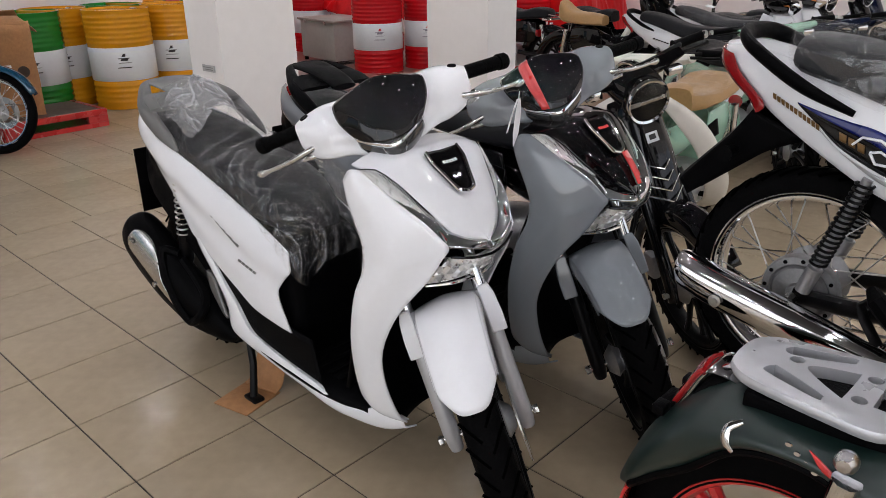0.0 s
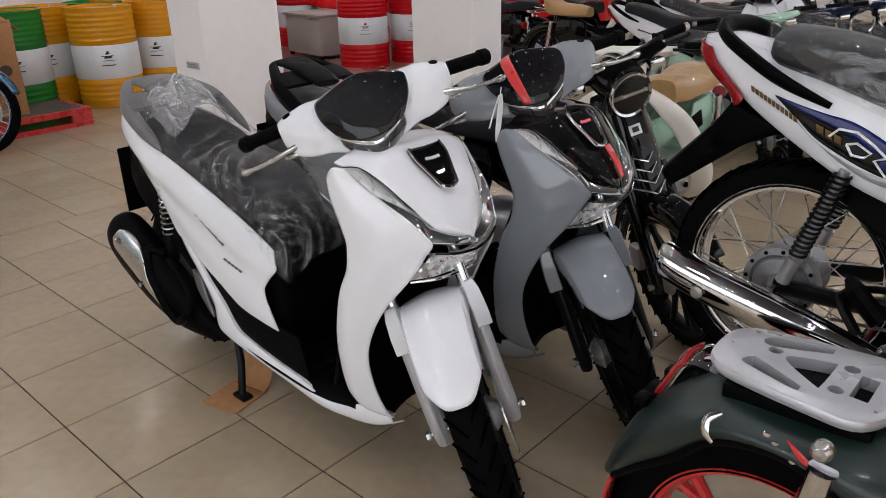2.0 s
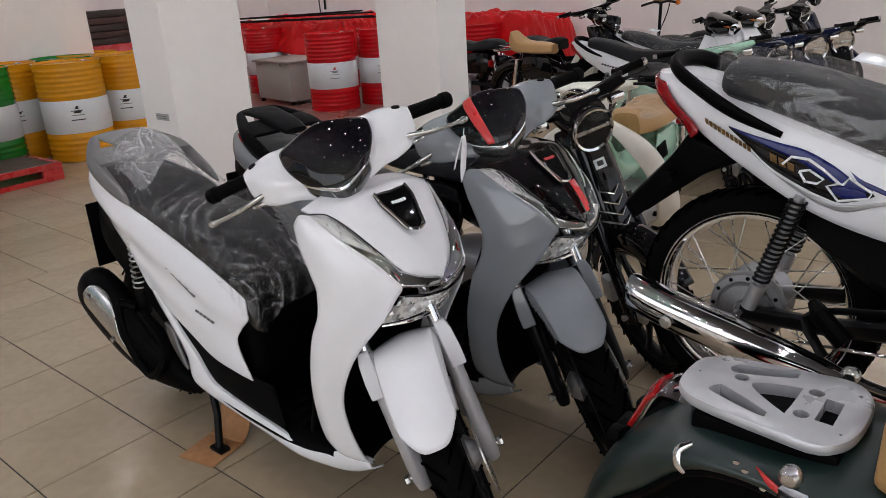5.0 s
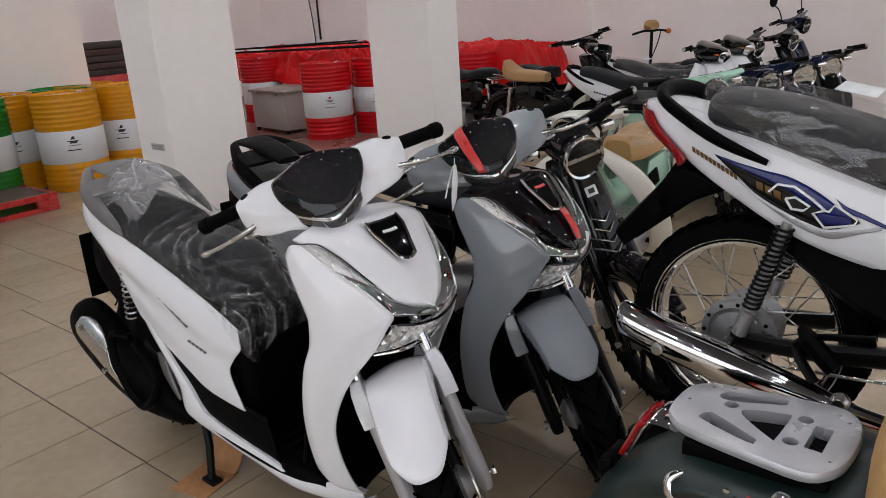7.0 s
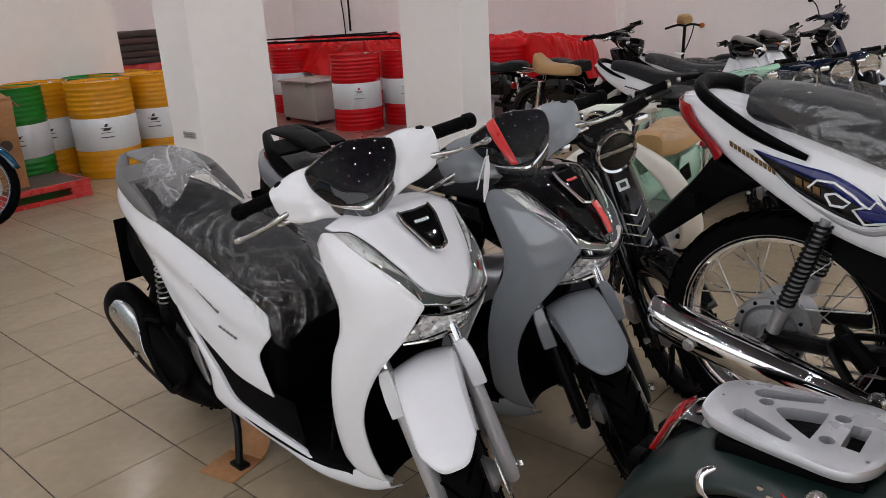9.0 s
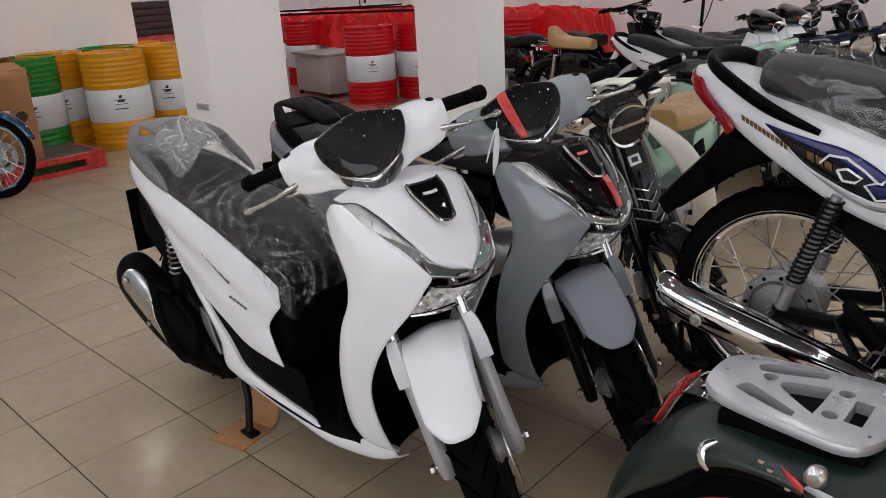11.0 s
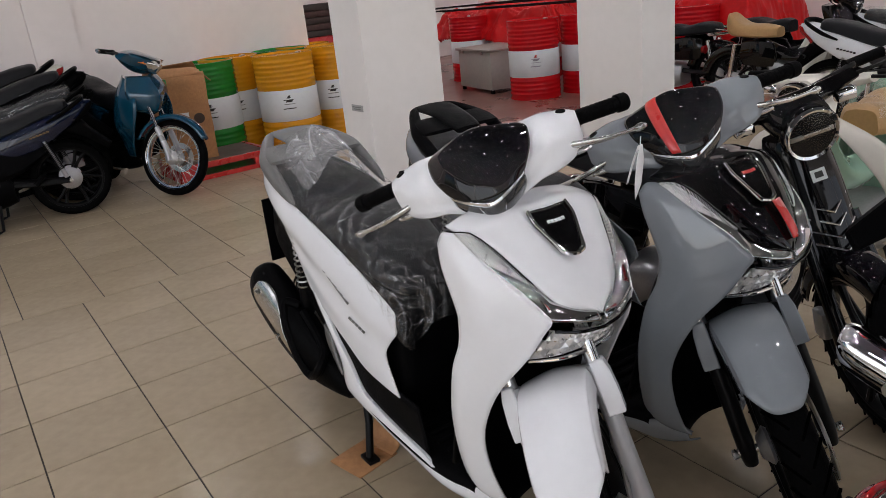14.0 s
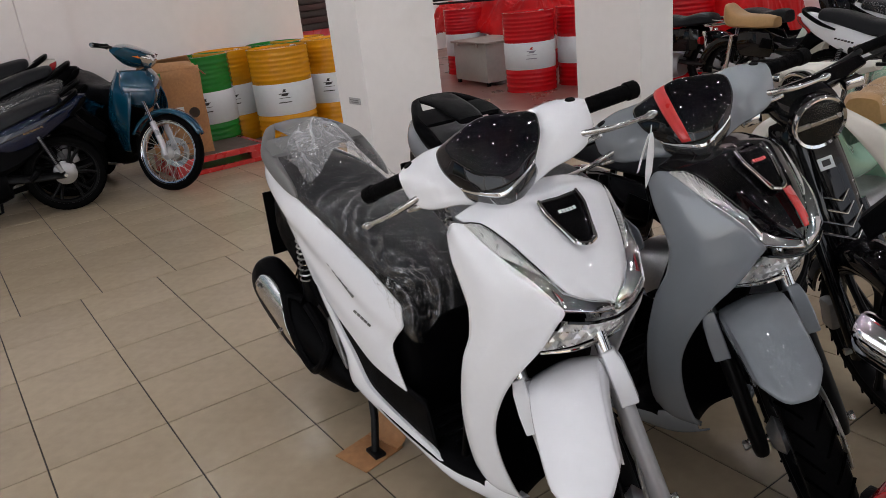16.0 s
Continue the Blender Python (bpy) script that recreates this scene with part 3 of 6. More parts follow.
# ---- large-wheel scooter (x forward from the rear axle, y left, z up) ----
def big_scooter(m, label, paint, visor_stripe=None, panel_paint=None, fork_mat=None, rack_mat=None, turn=-43, wrapped=True):
    ob = thing("scooter", m, label, "scooter", "large-wheel scooters")
    st = Matrix.Translation((0, 0.016, 0)) @ steer((0.985, 0, 0.95), turn)
    sw = Matrix.Translation((0.022, -0.022, 0)) @ steer((0.985, 0, 0.95), turn - 2)
    P = lambda name, bm, mt, par=ob, lab="", **kw: part(name, bm, mt, par, lab, **kw)  # noqa: E731

    # wheels
    wheel(ob, (0, 0, 0.305), 0.295, 0.12, 0.205, 7, M_DARKSTEEL, 0.0, 0.06, 26)
    wheel(ob, (1.353, 0, 0.285), 0.283, 0.115, 0.205, 7, M_DARKSTEEL, -0.12, 0.045, 30, turn=sw)
    # fork legs, lower sliders and axle
    for s in (1, -1):
        P("fork_leg", moved(tube([(1.36, s * 0.096, 0.25), (1.352, s * 0.096, 0.30), (1.30, s * 0.096, 0.44), (1.225, s * 0.096, 0.60)], [0.018, 0.022, 0.021, 0.021], 14, 10), sw), fork_mat, ob)
        P("fork_tube", moved(tube([(1.235, s * 0.096, 0.575), (1.15, s * 0.096, 0.78)], 0.0165, 12), sw), M_CHROME)
        P("axle_nut", moved(lathe([(0.0, 0.0), (0.010, 0.0), (0.013, 0.006), (0.013, 0.014), (0.0, 0.016)], 6, "y", m=Matrix.Translation((1.356, s * 0.119, 0.285)) @ Matrix.Diagonal((1, s, 1, 1))), sw), M_STEEL)
    P("axle", moved(tube([(1.353, -0.12, 0.285), (1.353, 0.12, 0.285)], 0.011, 10), sw), M_STEEL)
    P("brake_caliper", moved(block(1.20, 1.27, 0.062, 0.10, 0.32, 0.41, bevel=0.012), sw), M_ALU)
    P("brake_hose", moved(tube([(1.21, 0.08, 0.40), (1.17, 0.09, 0.52), (1.13, 0.07, 0.68), (1.12, 0.05, 0.80)], 0.005, 6, 12), sw), M_BLACK)
    # front fender: a nearly flat crown with crisp shoulders, and flat cheeks on the fork legs
    rows = []
    for k in range(12):
        f = k / 11
        r = 0.330 + 0.022 * math.sin(math.pi * f)
        hw = 0.094 - 0.020 * f
        drop = 0.075 - 0.022 * f
        row = []
        for yy, d in ((-1.0, drop), (-0.985, drop * 0.5), (-0.93, 0.018), (-0.85, 0.010), (-0.45, 0.001), (0, -0.004), (0.45, 0.001), (0.85, 0.010), (0.93, 0.018), (0.985, drop * 0.5), (1.0, drop)):
            a = radians(146 - f * ((98 if wrapped else 93) - 15 * abs(yy) ** 3.0))
            row.append(V(1.353 + (r - d) * math.cos(a), hw * yy, 0.285 + (r - d) * math.sin(a)))
        rows.append(row)
    fen = P("front_fender", moved(sheet(rows, 41, 34), sw), paint, thick=0.004, sharp=28)
    for s in (1, -1):
        bm = bmesh.new()
        ring = [[(x - 0.020, s * 0.086, z - 0.010), (x - 0.016, s * y1, z - 0.008), (x + 0.026, s * y1, z + 0.010), (x + 0.034, s * 0.088, z + 0.014)] for x, z, y1 in ((1.212, .606, .116), (1.224, .580, .124), (1.245, .535, .128), (1.262, .492, .128))]
        vs = [[bm.verts.new(p) for p in q] for q in ring]
        for a, b in zip(vs, vs[1:]):
            for k in range(4):
                bm.faces.new((a[k], a[(k + 1) % 4], b[(k + 1) % 4], b[k]))
        bm.faces.new(vs[0]), bm.faces.new(vs[-1])
        P("fork_guard", moved(bm, sw), paint, fen, sharp=30, bevel=0.004)

    # handlebar cover: a swept shell, thin at its ends, with a smoked visor and lamp
    rows = []
    half = ((.226, .948, .985, 1.066, 1.004, 1.042, 1.000, 1.012), (.212, .940, .986, 1.074, 1.022, 1.044, 1.030, .999), (.188, .938, .990, 1.082, 1.048, 1.046, 1.056, .989), (.150, .940, 1.000, 1.092, 1.070, 1.048, 1.077, .984), (.112, .945, 1.012, 1.094, 1.074, 1.042, 1.086, .982), (.06, .950, 1.018, 1.096, 1.090, 1.030, 1.104, .970))
    for y, xb, xt, zt, xf, zf, xl, zl in [(-h[0],) + h[1:] for h in half] + [(0, .952, 1.020, 1.098, 1.096, 1.020, 1.108, .962)] + list(half[::-1]):
        rows.append([V(xb, y, (zt + zl) / 2), V(xb + 0.008, y, zt - 0.014), V(xt - 0.012, y, zt), V((xt + xf) / 2 + 0.004, y, (zt + zf) / 2 + 0.005), V(xf, y, zf), V((xf + xl) / 2 + 0.004, y, (zf + zl) / 2), V(xl, y, zl), V((xl + xb) / 2, y, zl - 0.002), V(xb + 0.015, y, zl + 0.022)])
    cover = P("handlebar_cover", moved(loft(rows, 50, 45), st), paint, sharp=32)
    # visor: a gloss black bulged plate above the pilot lamp
    rows = []
    for xm, zm, xe, hw, ze in ((1.030, 1.132, 1.016, .100, 1.103), (1.052, 1.128, 1.028, .116, 1.095), (1.090, 1.112, 1.052, .118, 1.080), (1.126, 1.082, 1.078, .112, 1.062), (1.152, 1.048, 1.102, .098, 1.043), (1.166, 1.014, 1.118, .084, 1.026)):
        xm2, zm2 = xm * 0.62 + xe * 0.38 + 0.008, zm * 0.62 + ze * 0.38
        rows.append([V(xe, -hw, ze), V(xm2, -hw * 0.55, zm2), V(xm, 0, zm), V(xm2, hw * 0.55, zm2), V(xe, hw, ze)])
    P("visor", moved(sheet(rows, 26, 26), st), M_GLOSSBLACK, cover, "gloss black visor", thick=0.006)
    if visor_stripe:
        rows2 = [[r[1].lerp(r[2], 0.05) + V(0.004, 0, 0.005), r[1].lerp(r[2], 0.50) + V(0.004, 0, 0.005)] for r in rows]
        P("visor_stripe", moved(sheet(rows2, 4, 14), st), visor_stripe, cover, "red stripe", thick=0.002)
    # chrome brow and smoked pilot lamp beneath
    P("chrome_brow", moved(sheet([[V(1.116, -.088, 1.032), V(1.146, -.046, 1.016), V(1.170, 0, 1.008), V(1.146, .046, 1.016), V(1.116, .088, 1.032)], [V(1.121, -.083, 1.022), V(1.150, -.043, 1.006), V(1.173, 0, .998), V(1.150, .043, 1.006), V(1.121, .083, 1.022)]], 26, 5), st), M_CHROME, cover, thick=0.004)
    rows = [[V(1.119, -.083, 1.019), V(1.149, -.042, 1.004), V(1.171, 0, .996), V(1.149, .042, 1.004), V(1.119, .083, 1.019)],
            [V(1.112, -.080, .997), V(1.146, -.040, .985), V(1.167, 0, .979), V(1.146, .040, .985), V(1.112, .080, .997)],
            [V(1.108, -.062, .972), V(1.140, -.031, .965), V(1.158, 0, .961), V(1.140, .031, .965), V(1.108, .062, .972)]]
    P("pilot_lamp", moved(sheet(rows, 22, 10), st), M_PILOT, cover, "smoked grey lamp", thick=0.005)
    for s in (1, -1):
        P("pilot_rib", moved(tube([(1.160, s * .028, 1.000), (1.158, s * .024, .983), (1.150, s * .016, .967)], 0.0018, 6, 8), st), M_CHROME, cover)
        P("mirror_hole", moved(lathe([(0.0, 0.0025), (0.0085, 0.0025), (0.0095, 0.0), (0.0085, -0.004)], 16, m=pose(.986, s * 0.196, 1.0795, -s * 16, 14, 0) @ Matrix.Diagonal((.8, 1.25, 1, 1))), st), M_BLACK, cover)
        g = P("grip", moved(tube([(.968, s * 0.200, 1.046), (.962, s * 0.222, 1.044), (.918, s * 0.318, 1.026), (.917, s * 0.320, 1.026), (.908, s * 0.340, 1.022), (.906, s * 0.345, 1.021)], [0.020, 0.0175, 0.0175, 0.0215, 0.021, 0.017], 16), st), M_RUBBER)
        bm = bmesh.new()
        for k in range(8):
            f = k / 8
            a, b = V(.958, s * .230, 1.0425), V(.920, s * .314, 1.0268)
            tube([a.lerp(b, f), a.lerp(b, f + 0.07)], 0.0184, 12, bm=bm)
        P("grip_rib", moved(bm, st), M_RUBBER, g)
        P("brake_lever", moved(tube([(1.040, s * 0.180, 1.018), (1.048, s * 0.222, 1.012), (1.038, s * 0.27, 1.000), (1.002, s * 0.330, .984), (.992, s * 0.344, .980), (.986, s * 0.355, .978), (.982, s * 0.362, .976)], [0.010, 0.0095, 0.0075, 0.006, 0.0105, 0.0105, 0.005], 10, 30, flat=0.8), st), M_LEVER)
        P("lever_stub", moved(tube([(1.045, s * 0.180, 1.000), (1.040, s * 0.206, .995), (1.030, s * 0.224, .992), (1.026, s * 0.230, .992)], [0.008, 0.007, 0.006, 0.008], 8, 12), st), M_LEVER)
    P("steering_stem", moved(tube([(1.10, 0, 0.93), (1.14, 0, 0.80)], 0.05, 12), st), M_BLACK)

    # leg shield wings (one surface a side)
    for s in (1, -1):
        R = [[(1.030, .200, .895), (1.058, .203, .926), (1.090, .192, .928)], [(1.058, .214, .850), (1.100, .213, .882), (1.135, .191, .902)], [(1.085, .216, .80), (1.145, .210, .828), (1.192, .175, .865)], [(1.105, .216, .755), (1.185, .203, .772), (1.252, .149, .822)],
             [(1.106, .216, .732), (1.194, .200, .742), (1.280, .130, .789)], [(1.105, .216, .712), (1.200, .197, .716), (1.298, .118, .764)], [(1.102, .216, .695), (1.188, .201, .696), (1.285, .129, .735)], [(1.095, .216, .67), (1.168, .208, .662), (1.258, .150, .680)], [(1.062, .216, .60), (1.11, .222, .585), (1.185, .186, .575)],
             [(1.035, .212, .48), (1.080, .218, .47), (1.132, .192, .455)], [(1.028, .20, .37), (1.072, .204, .36), (1.125, .178, .35)], [(1.03, .18, .28), (1.075, .18, .262), (1.138, .150, .25)], [(1.045, .155, .240), (1.085, .145, .222), (1.140, .122, .215)]]
        P("leg_shield_wing", sheet([[V(x, y * s, z) for x, y, z in r] for r in R], 12, 44), paint, thick=0.006)
    # centre front panel with the dark badge plate
    fp = panel_paint or paint
    INNER = [(1.096, .188, .932), (1.145, .168, .924), (1.190, .145, .885), (1.232, .122, .845), (1.262, .100, .808), (1.286, .070, .778), (1.318, 0, .757)]
    R = []
    for (xe, ye, ze), xm, zm in zip(INNER, (1.100, 1.148, 1.195, 1.238, 1.272, 1.298, 1.319), (.958, .954, .914, .868, .828, .792, .756)):
        crown = 0.012 * min(1, ye / 0.1)
        R.append([V(xe, -ye, ze), V(xe * 0.55 + xm * 0.45 + 0.004, -ye * 0.72, ze * 0.5 + zm * 0.5 + crown * 0.4), V(xm, -ye * 0.34, zm + 0.001), V(xm + 0.002, 0, zm), V(xm, ye * 0.34, zm + 0.001), V(xe * 0.55 + xm * 0.45 + 0.004, ye * 0.72, ze * 0.5 + zm * 0.5 + crown * 0.4), V(xe, ye, ze)])
    R = [[r + V(-0.045, 0, 0.004) for r in R[0]]] + R
    panel = P("front_panel", sheet(R, 28, 36), fp, thick=0.006)
    cols = [cr([r[i] for r in R], 60) for i in range(7)]
    mid = cols[3]

    def on_panel(f, y):
        """A place on the panel: f from top to chin, y across."""
        row = cr([c[min(int(f * 59), 59)] for c in cols], 61)
        k = min(range(60), key=lambda i: abs(row[i].y - y))
        e = row[k + 1] if row[k].y <= y else row[k - 1] if k else row[1]
        g = (y - row[k].y) / (e.y - row[k].y) if abs(e.y - row[k].y) > 1e-6 else 0.0
        return row[k].lerp(e, g)

    up = V(0.0065, 0, 0.008)
    if visor_stripe:
        R2 = [[on_panel(f, 0.004) + up * 1.4, on_panel(f, 0.034) + up * 1.4] for f in (0.62, 0.7, 0.78, 0.86, 0.93)]
        P("panel_stripe", sheet(R2, 4, 14), visor_stripe, panel, "red stripe", thick=0.002)
    B = []
    for f, hw in ((0.335, 0.053), (0.39, 0.054), (0.455, 0.048), (0.525, 0.038), (0.585, 0.027), (0.605, 0.016)):
        B.append([on_panel(f, y - 0.004) + up for y in (-hw, -hw * 0.5, 0, hw * 0.5, hw)])
    badge = P("badge_plate", sheet(B, 14, 16), M_GLOSSBLACK, panel, "gloss black badge plate", thick=0.005)
    rim_pts = [b[0] for b in B] + [B[-1][2] + V(0.002, 0, -0.002)] + [b[-1] for b in B[::-1]]
    P("badge_trim", tube([p + up * 0.4 for p in rim_pts], [0.0035] * 4 + [0.0055] * 5 + [0.0035] * 4, 8, 48), M_CHROME, panel)
    slope = math.atan2(mid[27].z - mid[22].z, mid[27].x - mid[22].x)
    for k in range(5):
        P("badge_mark", block(-0.004, 0.004, -0.0042, 0.0042, 0, 0.0006, m=Matrix.Translation(on_panel(0.415, -0.024 + 0.010 * k) + up * 1.3) @ Matrix.Rotation(-slope, 4, "Y")), visor_stripe or M_BAND, badge)
    # slim lamp strips with fine prisms down both sides of the panel
    for s in (1, -1):
        I = cr([V(x, s * y, z) for x, y, z in ((1.088, .193, .930), (1.125, .178, .933), (1.167, .156, .906), (1.213, .133, .863), (1.245, .114, .829), (1.270, .093, .795))], 41)
        O = cr([V(x, s * y, z) for x, y, z in ((1.088, .1935, .9285), (1.135, .191, .902), (1.192, .175, .865), (1.252, .149, .822), (1.296, .119, .766))], 41)
        D = [O[k].lerp(I[k], min(max((k - 17) / 17, 0.0), 1.0)) for k in range(41)]
        bow = V(0.006, s * 0.004, 0.004)
        lens_R = [[I[k], I[k].lerp(D[k], 0.5) + bow * min(1, (I[k] - D[k]).length / 0.03), D[k]] for k in range(0, 35, 2)]
        back = P("lamp_back", sheet([[p + V(-0.014, -s * 0.006, -0.010) for p in r] for r in lens_R], 6, 28), M_REFLECT, lab="silver reflector", thick=0.004)
        bm = bmesh.new()
        for k in range(2, 66):
            a, b = I[k // 2].lerp(I[k // 2 + 1], (k % 2) / 2), D[k // 2].lerp(D[k // 2 + 1], (k % 2) / 2)
            tube([a + V(-0.003, 0, -0.002), a.lerp(b, 0.5) + bow * 0.4, b + V(-0.003, 0, -0.002)], 0.0008, 4, bm=bm)
        P("lamp_ribs", bm, M_PRISM, back)
        P("signal_lens", sheet(lens_R, 8, 30), M_CLEAR, lab="clear lamp lens", thick=0.002)
        P("lamp_rim", tube(I[:33:4], 0.0016, 6), M_BLACK)
        chin_i = D[17:35] + I[35:] + cr([I[40], V(1.297, s * .052, .772), V(1.3185, 0, .757)], 12)[1:]
        chin_o = O[17:] + cr([O[40], V(1.319, s * .060, .752), V(1.329, 0, .738)], 12)[1:]
        P("chrome_trim", sheet([[a, a.lerp(b, 0.5) + V(0.002, 0, 0.001), b] for a, b in zip(chin_i[1::2], chin_o[1::2])], 6, 40), M_TRIM, lab="polished silver trim", thick=0.003)
        # low lamp: faceted reflector behind a clear lens
        bm = bmesh.new()
        top = cr([V(1.290, s * .108, .738), V(1.310, s * .058, .728), V(1.318, 0, .724)], 8)
        low = cr([V(1.225, s * .125, .655), V(1.262, s * .075, .660), V(1.275, 0, .662)], 8)
        for k in range(7):
            for q in range(3):
                c4 = [top[k].lerp(low[k], q / 3), top[k + 1].lerp(low[k + 1], q / 3), top[k + 1].lerp(low[k + 1], (q + 1) / 3), top[k].lerp(low[k], (q + 1) / 3)]
                mid4 = sum(c4, V(0, 0, 0)) / 4 + V(-0.014 - 0.008 * ((k * 5 + q * 3) % 3), s * 0.006 * (((k + q) % 3) - 1), 0.004)
                vs = [bm.verts.new(p) for p in c4]
                vm = bm.verts.new(mid4)
                for e in range(4):
                    bm.faces.new((vs[e], vs[(e + 1) % 4], vm))
        bmesh.ops.remove_doubles(bm, verts=bm.verts[:], dist=0.0005)
        P("low_reflector", bm, M_REFLECT, lab="silver faceted reflector", smooth=False)
        P("low_lamp_lens", sheet([[a + V(0.008, 0, -0.002), a.lerp(b, 0.5) + V(0.012, 0, -0.002), b + V(0.006, 0, 0)] for a, b in zip(top, low)], 6, 14), M_CLEAR, lab="clear lamp lens", thick=0.002)
        P("mouth_line", tube([(1.300, s * .112, .742), (1.320, s * .058, .730), (1.329, 0, .726)], 0.0035, 8, 14), M_GLOSSBLACK)
        P("lower_lip", tube([(1.228, s * .128, .652), (1.268, s * .075, .655), (1.283, 0, .656)], [0.003, 0.0045, 0.005], 8, 14), M_CHROME)
    # dark inner fender liner, inner leg shield, floor and under-seat body
    R = [[V(1.07, s, .90) for s in (-.15, 0, .15)], [V(1.10, -.175, .75), V(1.10, 0, .76), V(1.10, .175, .75)], [V(1.05, -.19, .57), V(1.04, 0, .58), V(1.05, .19, .57)], [V(1.01, -.185, .40), V(0.98, 0, .40), V(1.01, .185, .40)], [V(0.97, -.175, .275), V(0.92, 0, .275), V(0.97, .175, .275)]]
    P("inner_leg_shield", sheet(R, 14, 20), M_BLACK, thick=0.012)
    R = [[V(1.20, s, .67) for s in (-.13, 0, .13)], [V(1.12, -.17, .62), V(1.10, 0, .64), V(1.12, .17, .62)], [V(1.06, -.18, .48), V(1.03, 0, .48), V(1.06, .18, .48)], [V(1.06, -.165, .33), V(1.02, 0, .32), V(1.06, .165, .33)], [V(1.12, -.13, .21), V(1.08, 0, .20), V(1.12, .13, .21)]]
    P("wheel_well_liner", sheet(R, 12, 20), M_BLACK, thick=0.01)
    P("floorboard", loft([[(x, -w, z0), (x, -w * 0.98, z1), (x, 0, z1 - 0.008), (x, w * 0.98, z1), (x, w, z0), (x, 0, z0 - 0.02)] for x, w, z0, z1 in ((1.03, .15, .20, .245), (0.9, .172, .20, .238), (0.75, .176, .21, .248), (0.6, .174, .22, .262), (0.45, .170, .24, .28))], 16, 24), M_BLACK)
    bm = bmesh.new()
    for k in range(6):
        block(0.68 + 0.045 * k, 0.695 + 0.045 * k, -0.13, 0.13, 0.240, 0.256 - 0.002 * k, bm, bevel=0.003)
    P("floor_ribs", bm, M_BLACK)
    P("underseat_body", loft([[(x, -w, z0), (x, -w, (z0 + z1) / 2), (x, -w * 0.9, z1), (x, w * 0.9, z1), (x, w, (z0 + z1) / 2), (x, w, z0)] for x, w, z0, z1 in ((0.70, .10, .25, .57), (0.67, .135, .25, .60), (0.55, .142, .25, .63), (0.35, .142, .30, .68), (0.1, .13, .45, .74), (-0.15, .11, .60, .80), (-0.28, .05, .74, .83))], 22, 20), M_BLACK)
    # lower white skirt band and the large side panels
    for s in (1, -1):
        R = []
        for x, y, zt, x2, zb in ((1.135, .125, .222, 1.135, .195), (1.075, .150, .240, 1.06, .172), (0.952, .185, .216, .916, .178), (.836, .190, .241, .752, .199), (.700, .190, .258, .585, .219), (.550, .190, .283, .432, .243), (.496, .190, .307, .385, .270), (.438, .187, .370, .377, .345), (.368, .183, .429, .319, .420), (.301, .176, .497, .240, .490), (.262, .172, .540, .205, .530)):
            R.append([V(x, s * (y - 0.016), zt - 0.002), V(x - 0.004, s * y, zt), V((x + x2) / 2, s * (y + 0.003), (zt + zb) / 2), V(x2, s * (y - 0.006), zb), V(x2 + 0.01, s * (y - 0.035), zb - 0.004)])
        P("lower_skirt", sheet(R, 10, 44), paint, thick=0.005)
        # flank: runs from the tail to a notched front edge that ends in a point above the floorboard
        R = [[(-.25, .04, .905), (-.15, .105, .888), (.005, .160, .842), (.146, .162, .806), (.286, .158, .763), (.434, .155, .713), (.577, .152, .658), (.682, .150, .610), (.700, .150, .596)],
             [(-.26, .055, .885), (-.16, .125, .862), (.01, .172, .808), (.150, .176, .770), (.290, .174, .722), (.438, .171, .672), (.583, .166, .617), (.690, .159, .575), (.708, .156, .566)],
             [(-.25, .065, .850), (-.15, .135, .820), (.03, .177, .765), (.165, .183, .722), (.305, .184, .668), (.452, .182, .615), (.580, .177, .567), (.688, .167, .538), (.711, .158, .543)],
             [(-.23, .065, .820), (-.12, .130, .780), (.06, .168, .712), (.190, .174, .660), (.310, .178, .613), (.455, .177, .562), (.575, .175, .514), (.655, .169, .497), (.678, .163, .506)],
             [(-.19, .065, .785), (-.08, .128, .735), (.105, .168, .655), (.215, .178, .608), (.320, .184, .560), (.464, .186, .501), (.577, .182, .464), (.640, .174, .456), (.655, .168, .464)],
             [(-.16, .065, .755), (-.02, .125, .680), (.135, .166, .605), (.225, .175, .560), (.330, .182, .512), (.450, .184, .458), (.555, .184, .420), (.645, .180, .410), (.680, .173, .412)],
             [(-.14, .065, .735), (.02, .125, .645), (.170, .166, .552), (.245, .174, .520), (.335, .180, .478), (.437, .181, .428), (.535, .181, .382), (.645, .179, .364), (.714, .176, .357)]]
        sp = P("side_panel", sheet([[V(x, s * y, z) for x, y, z in r] for r in R], 50, 40), paint, thick=0.005, sharp=50)
        # raised script bars along the flank and a smaller row below
        for k in range(5):
            x = .325 + .032 * k
            P("script_bar", tube([(x, s * (.1805 + .0002 * k), .652 - .0162 * k), (x + .036, s * .182, .640 - .0162 * k)], [0.0016, 0.0042], 6, flat=0.35), M_RACKGREY, sp)
        for k in range(5):
            x = .482 + .018 * k
            P("script_bar", tube([(x, s * (.1835 - .0005 * k), .530 - .0045 * k), (x + .013, s * (.183 - .0005 * k), .526 - .0045 * k)], 0.0036, 6, flat=0.35), M_RACKGREY, sp)
        P("black_wedge", sheet([[V(0.30, s * .170, .50), V(0.295, s * .170, .495)], [V(0.43, s * .172, .435), V(0.40, s * .176, .37)], [V(0.54, s * .172, .39), V(0.51, s * .178, .29)], [V(0.70, s * .170, .37), V(0.70, s * .180, .25)], [V(0.80, s * .168, .36), V(0.85, s * .178, .235)]], 6, 20), M_BLACK, thick=0.006)
    # seat
    S = []
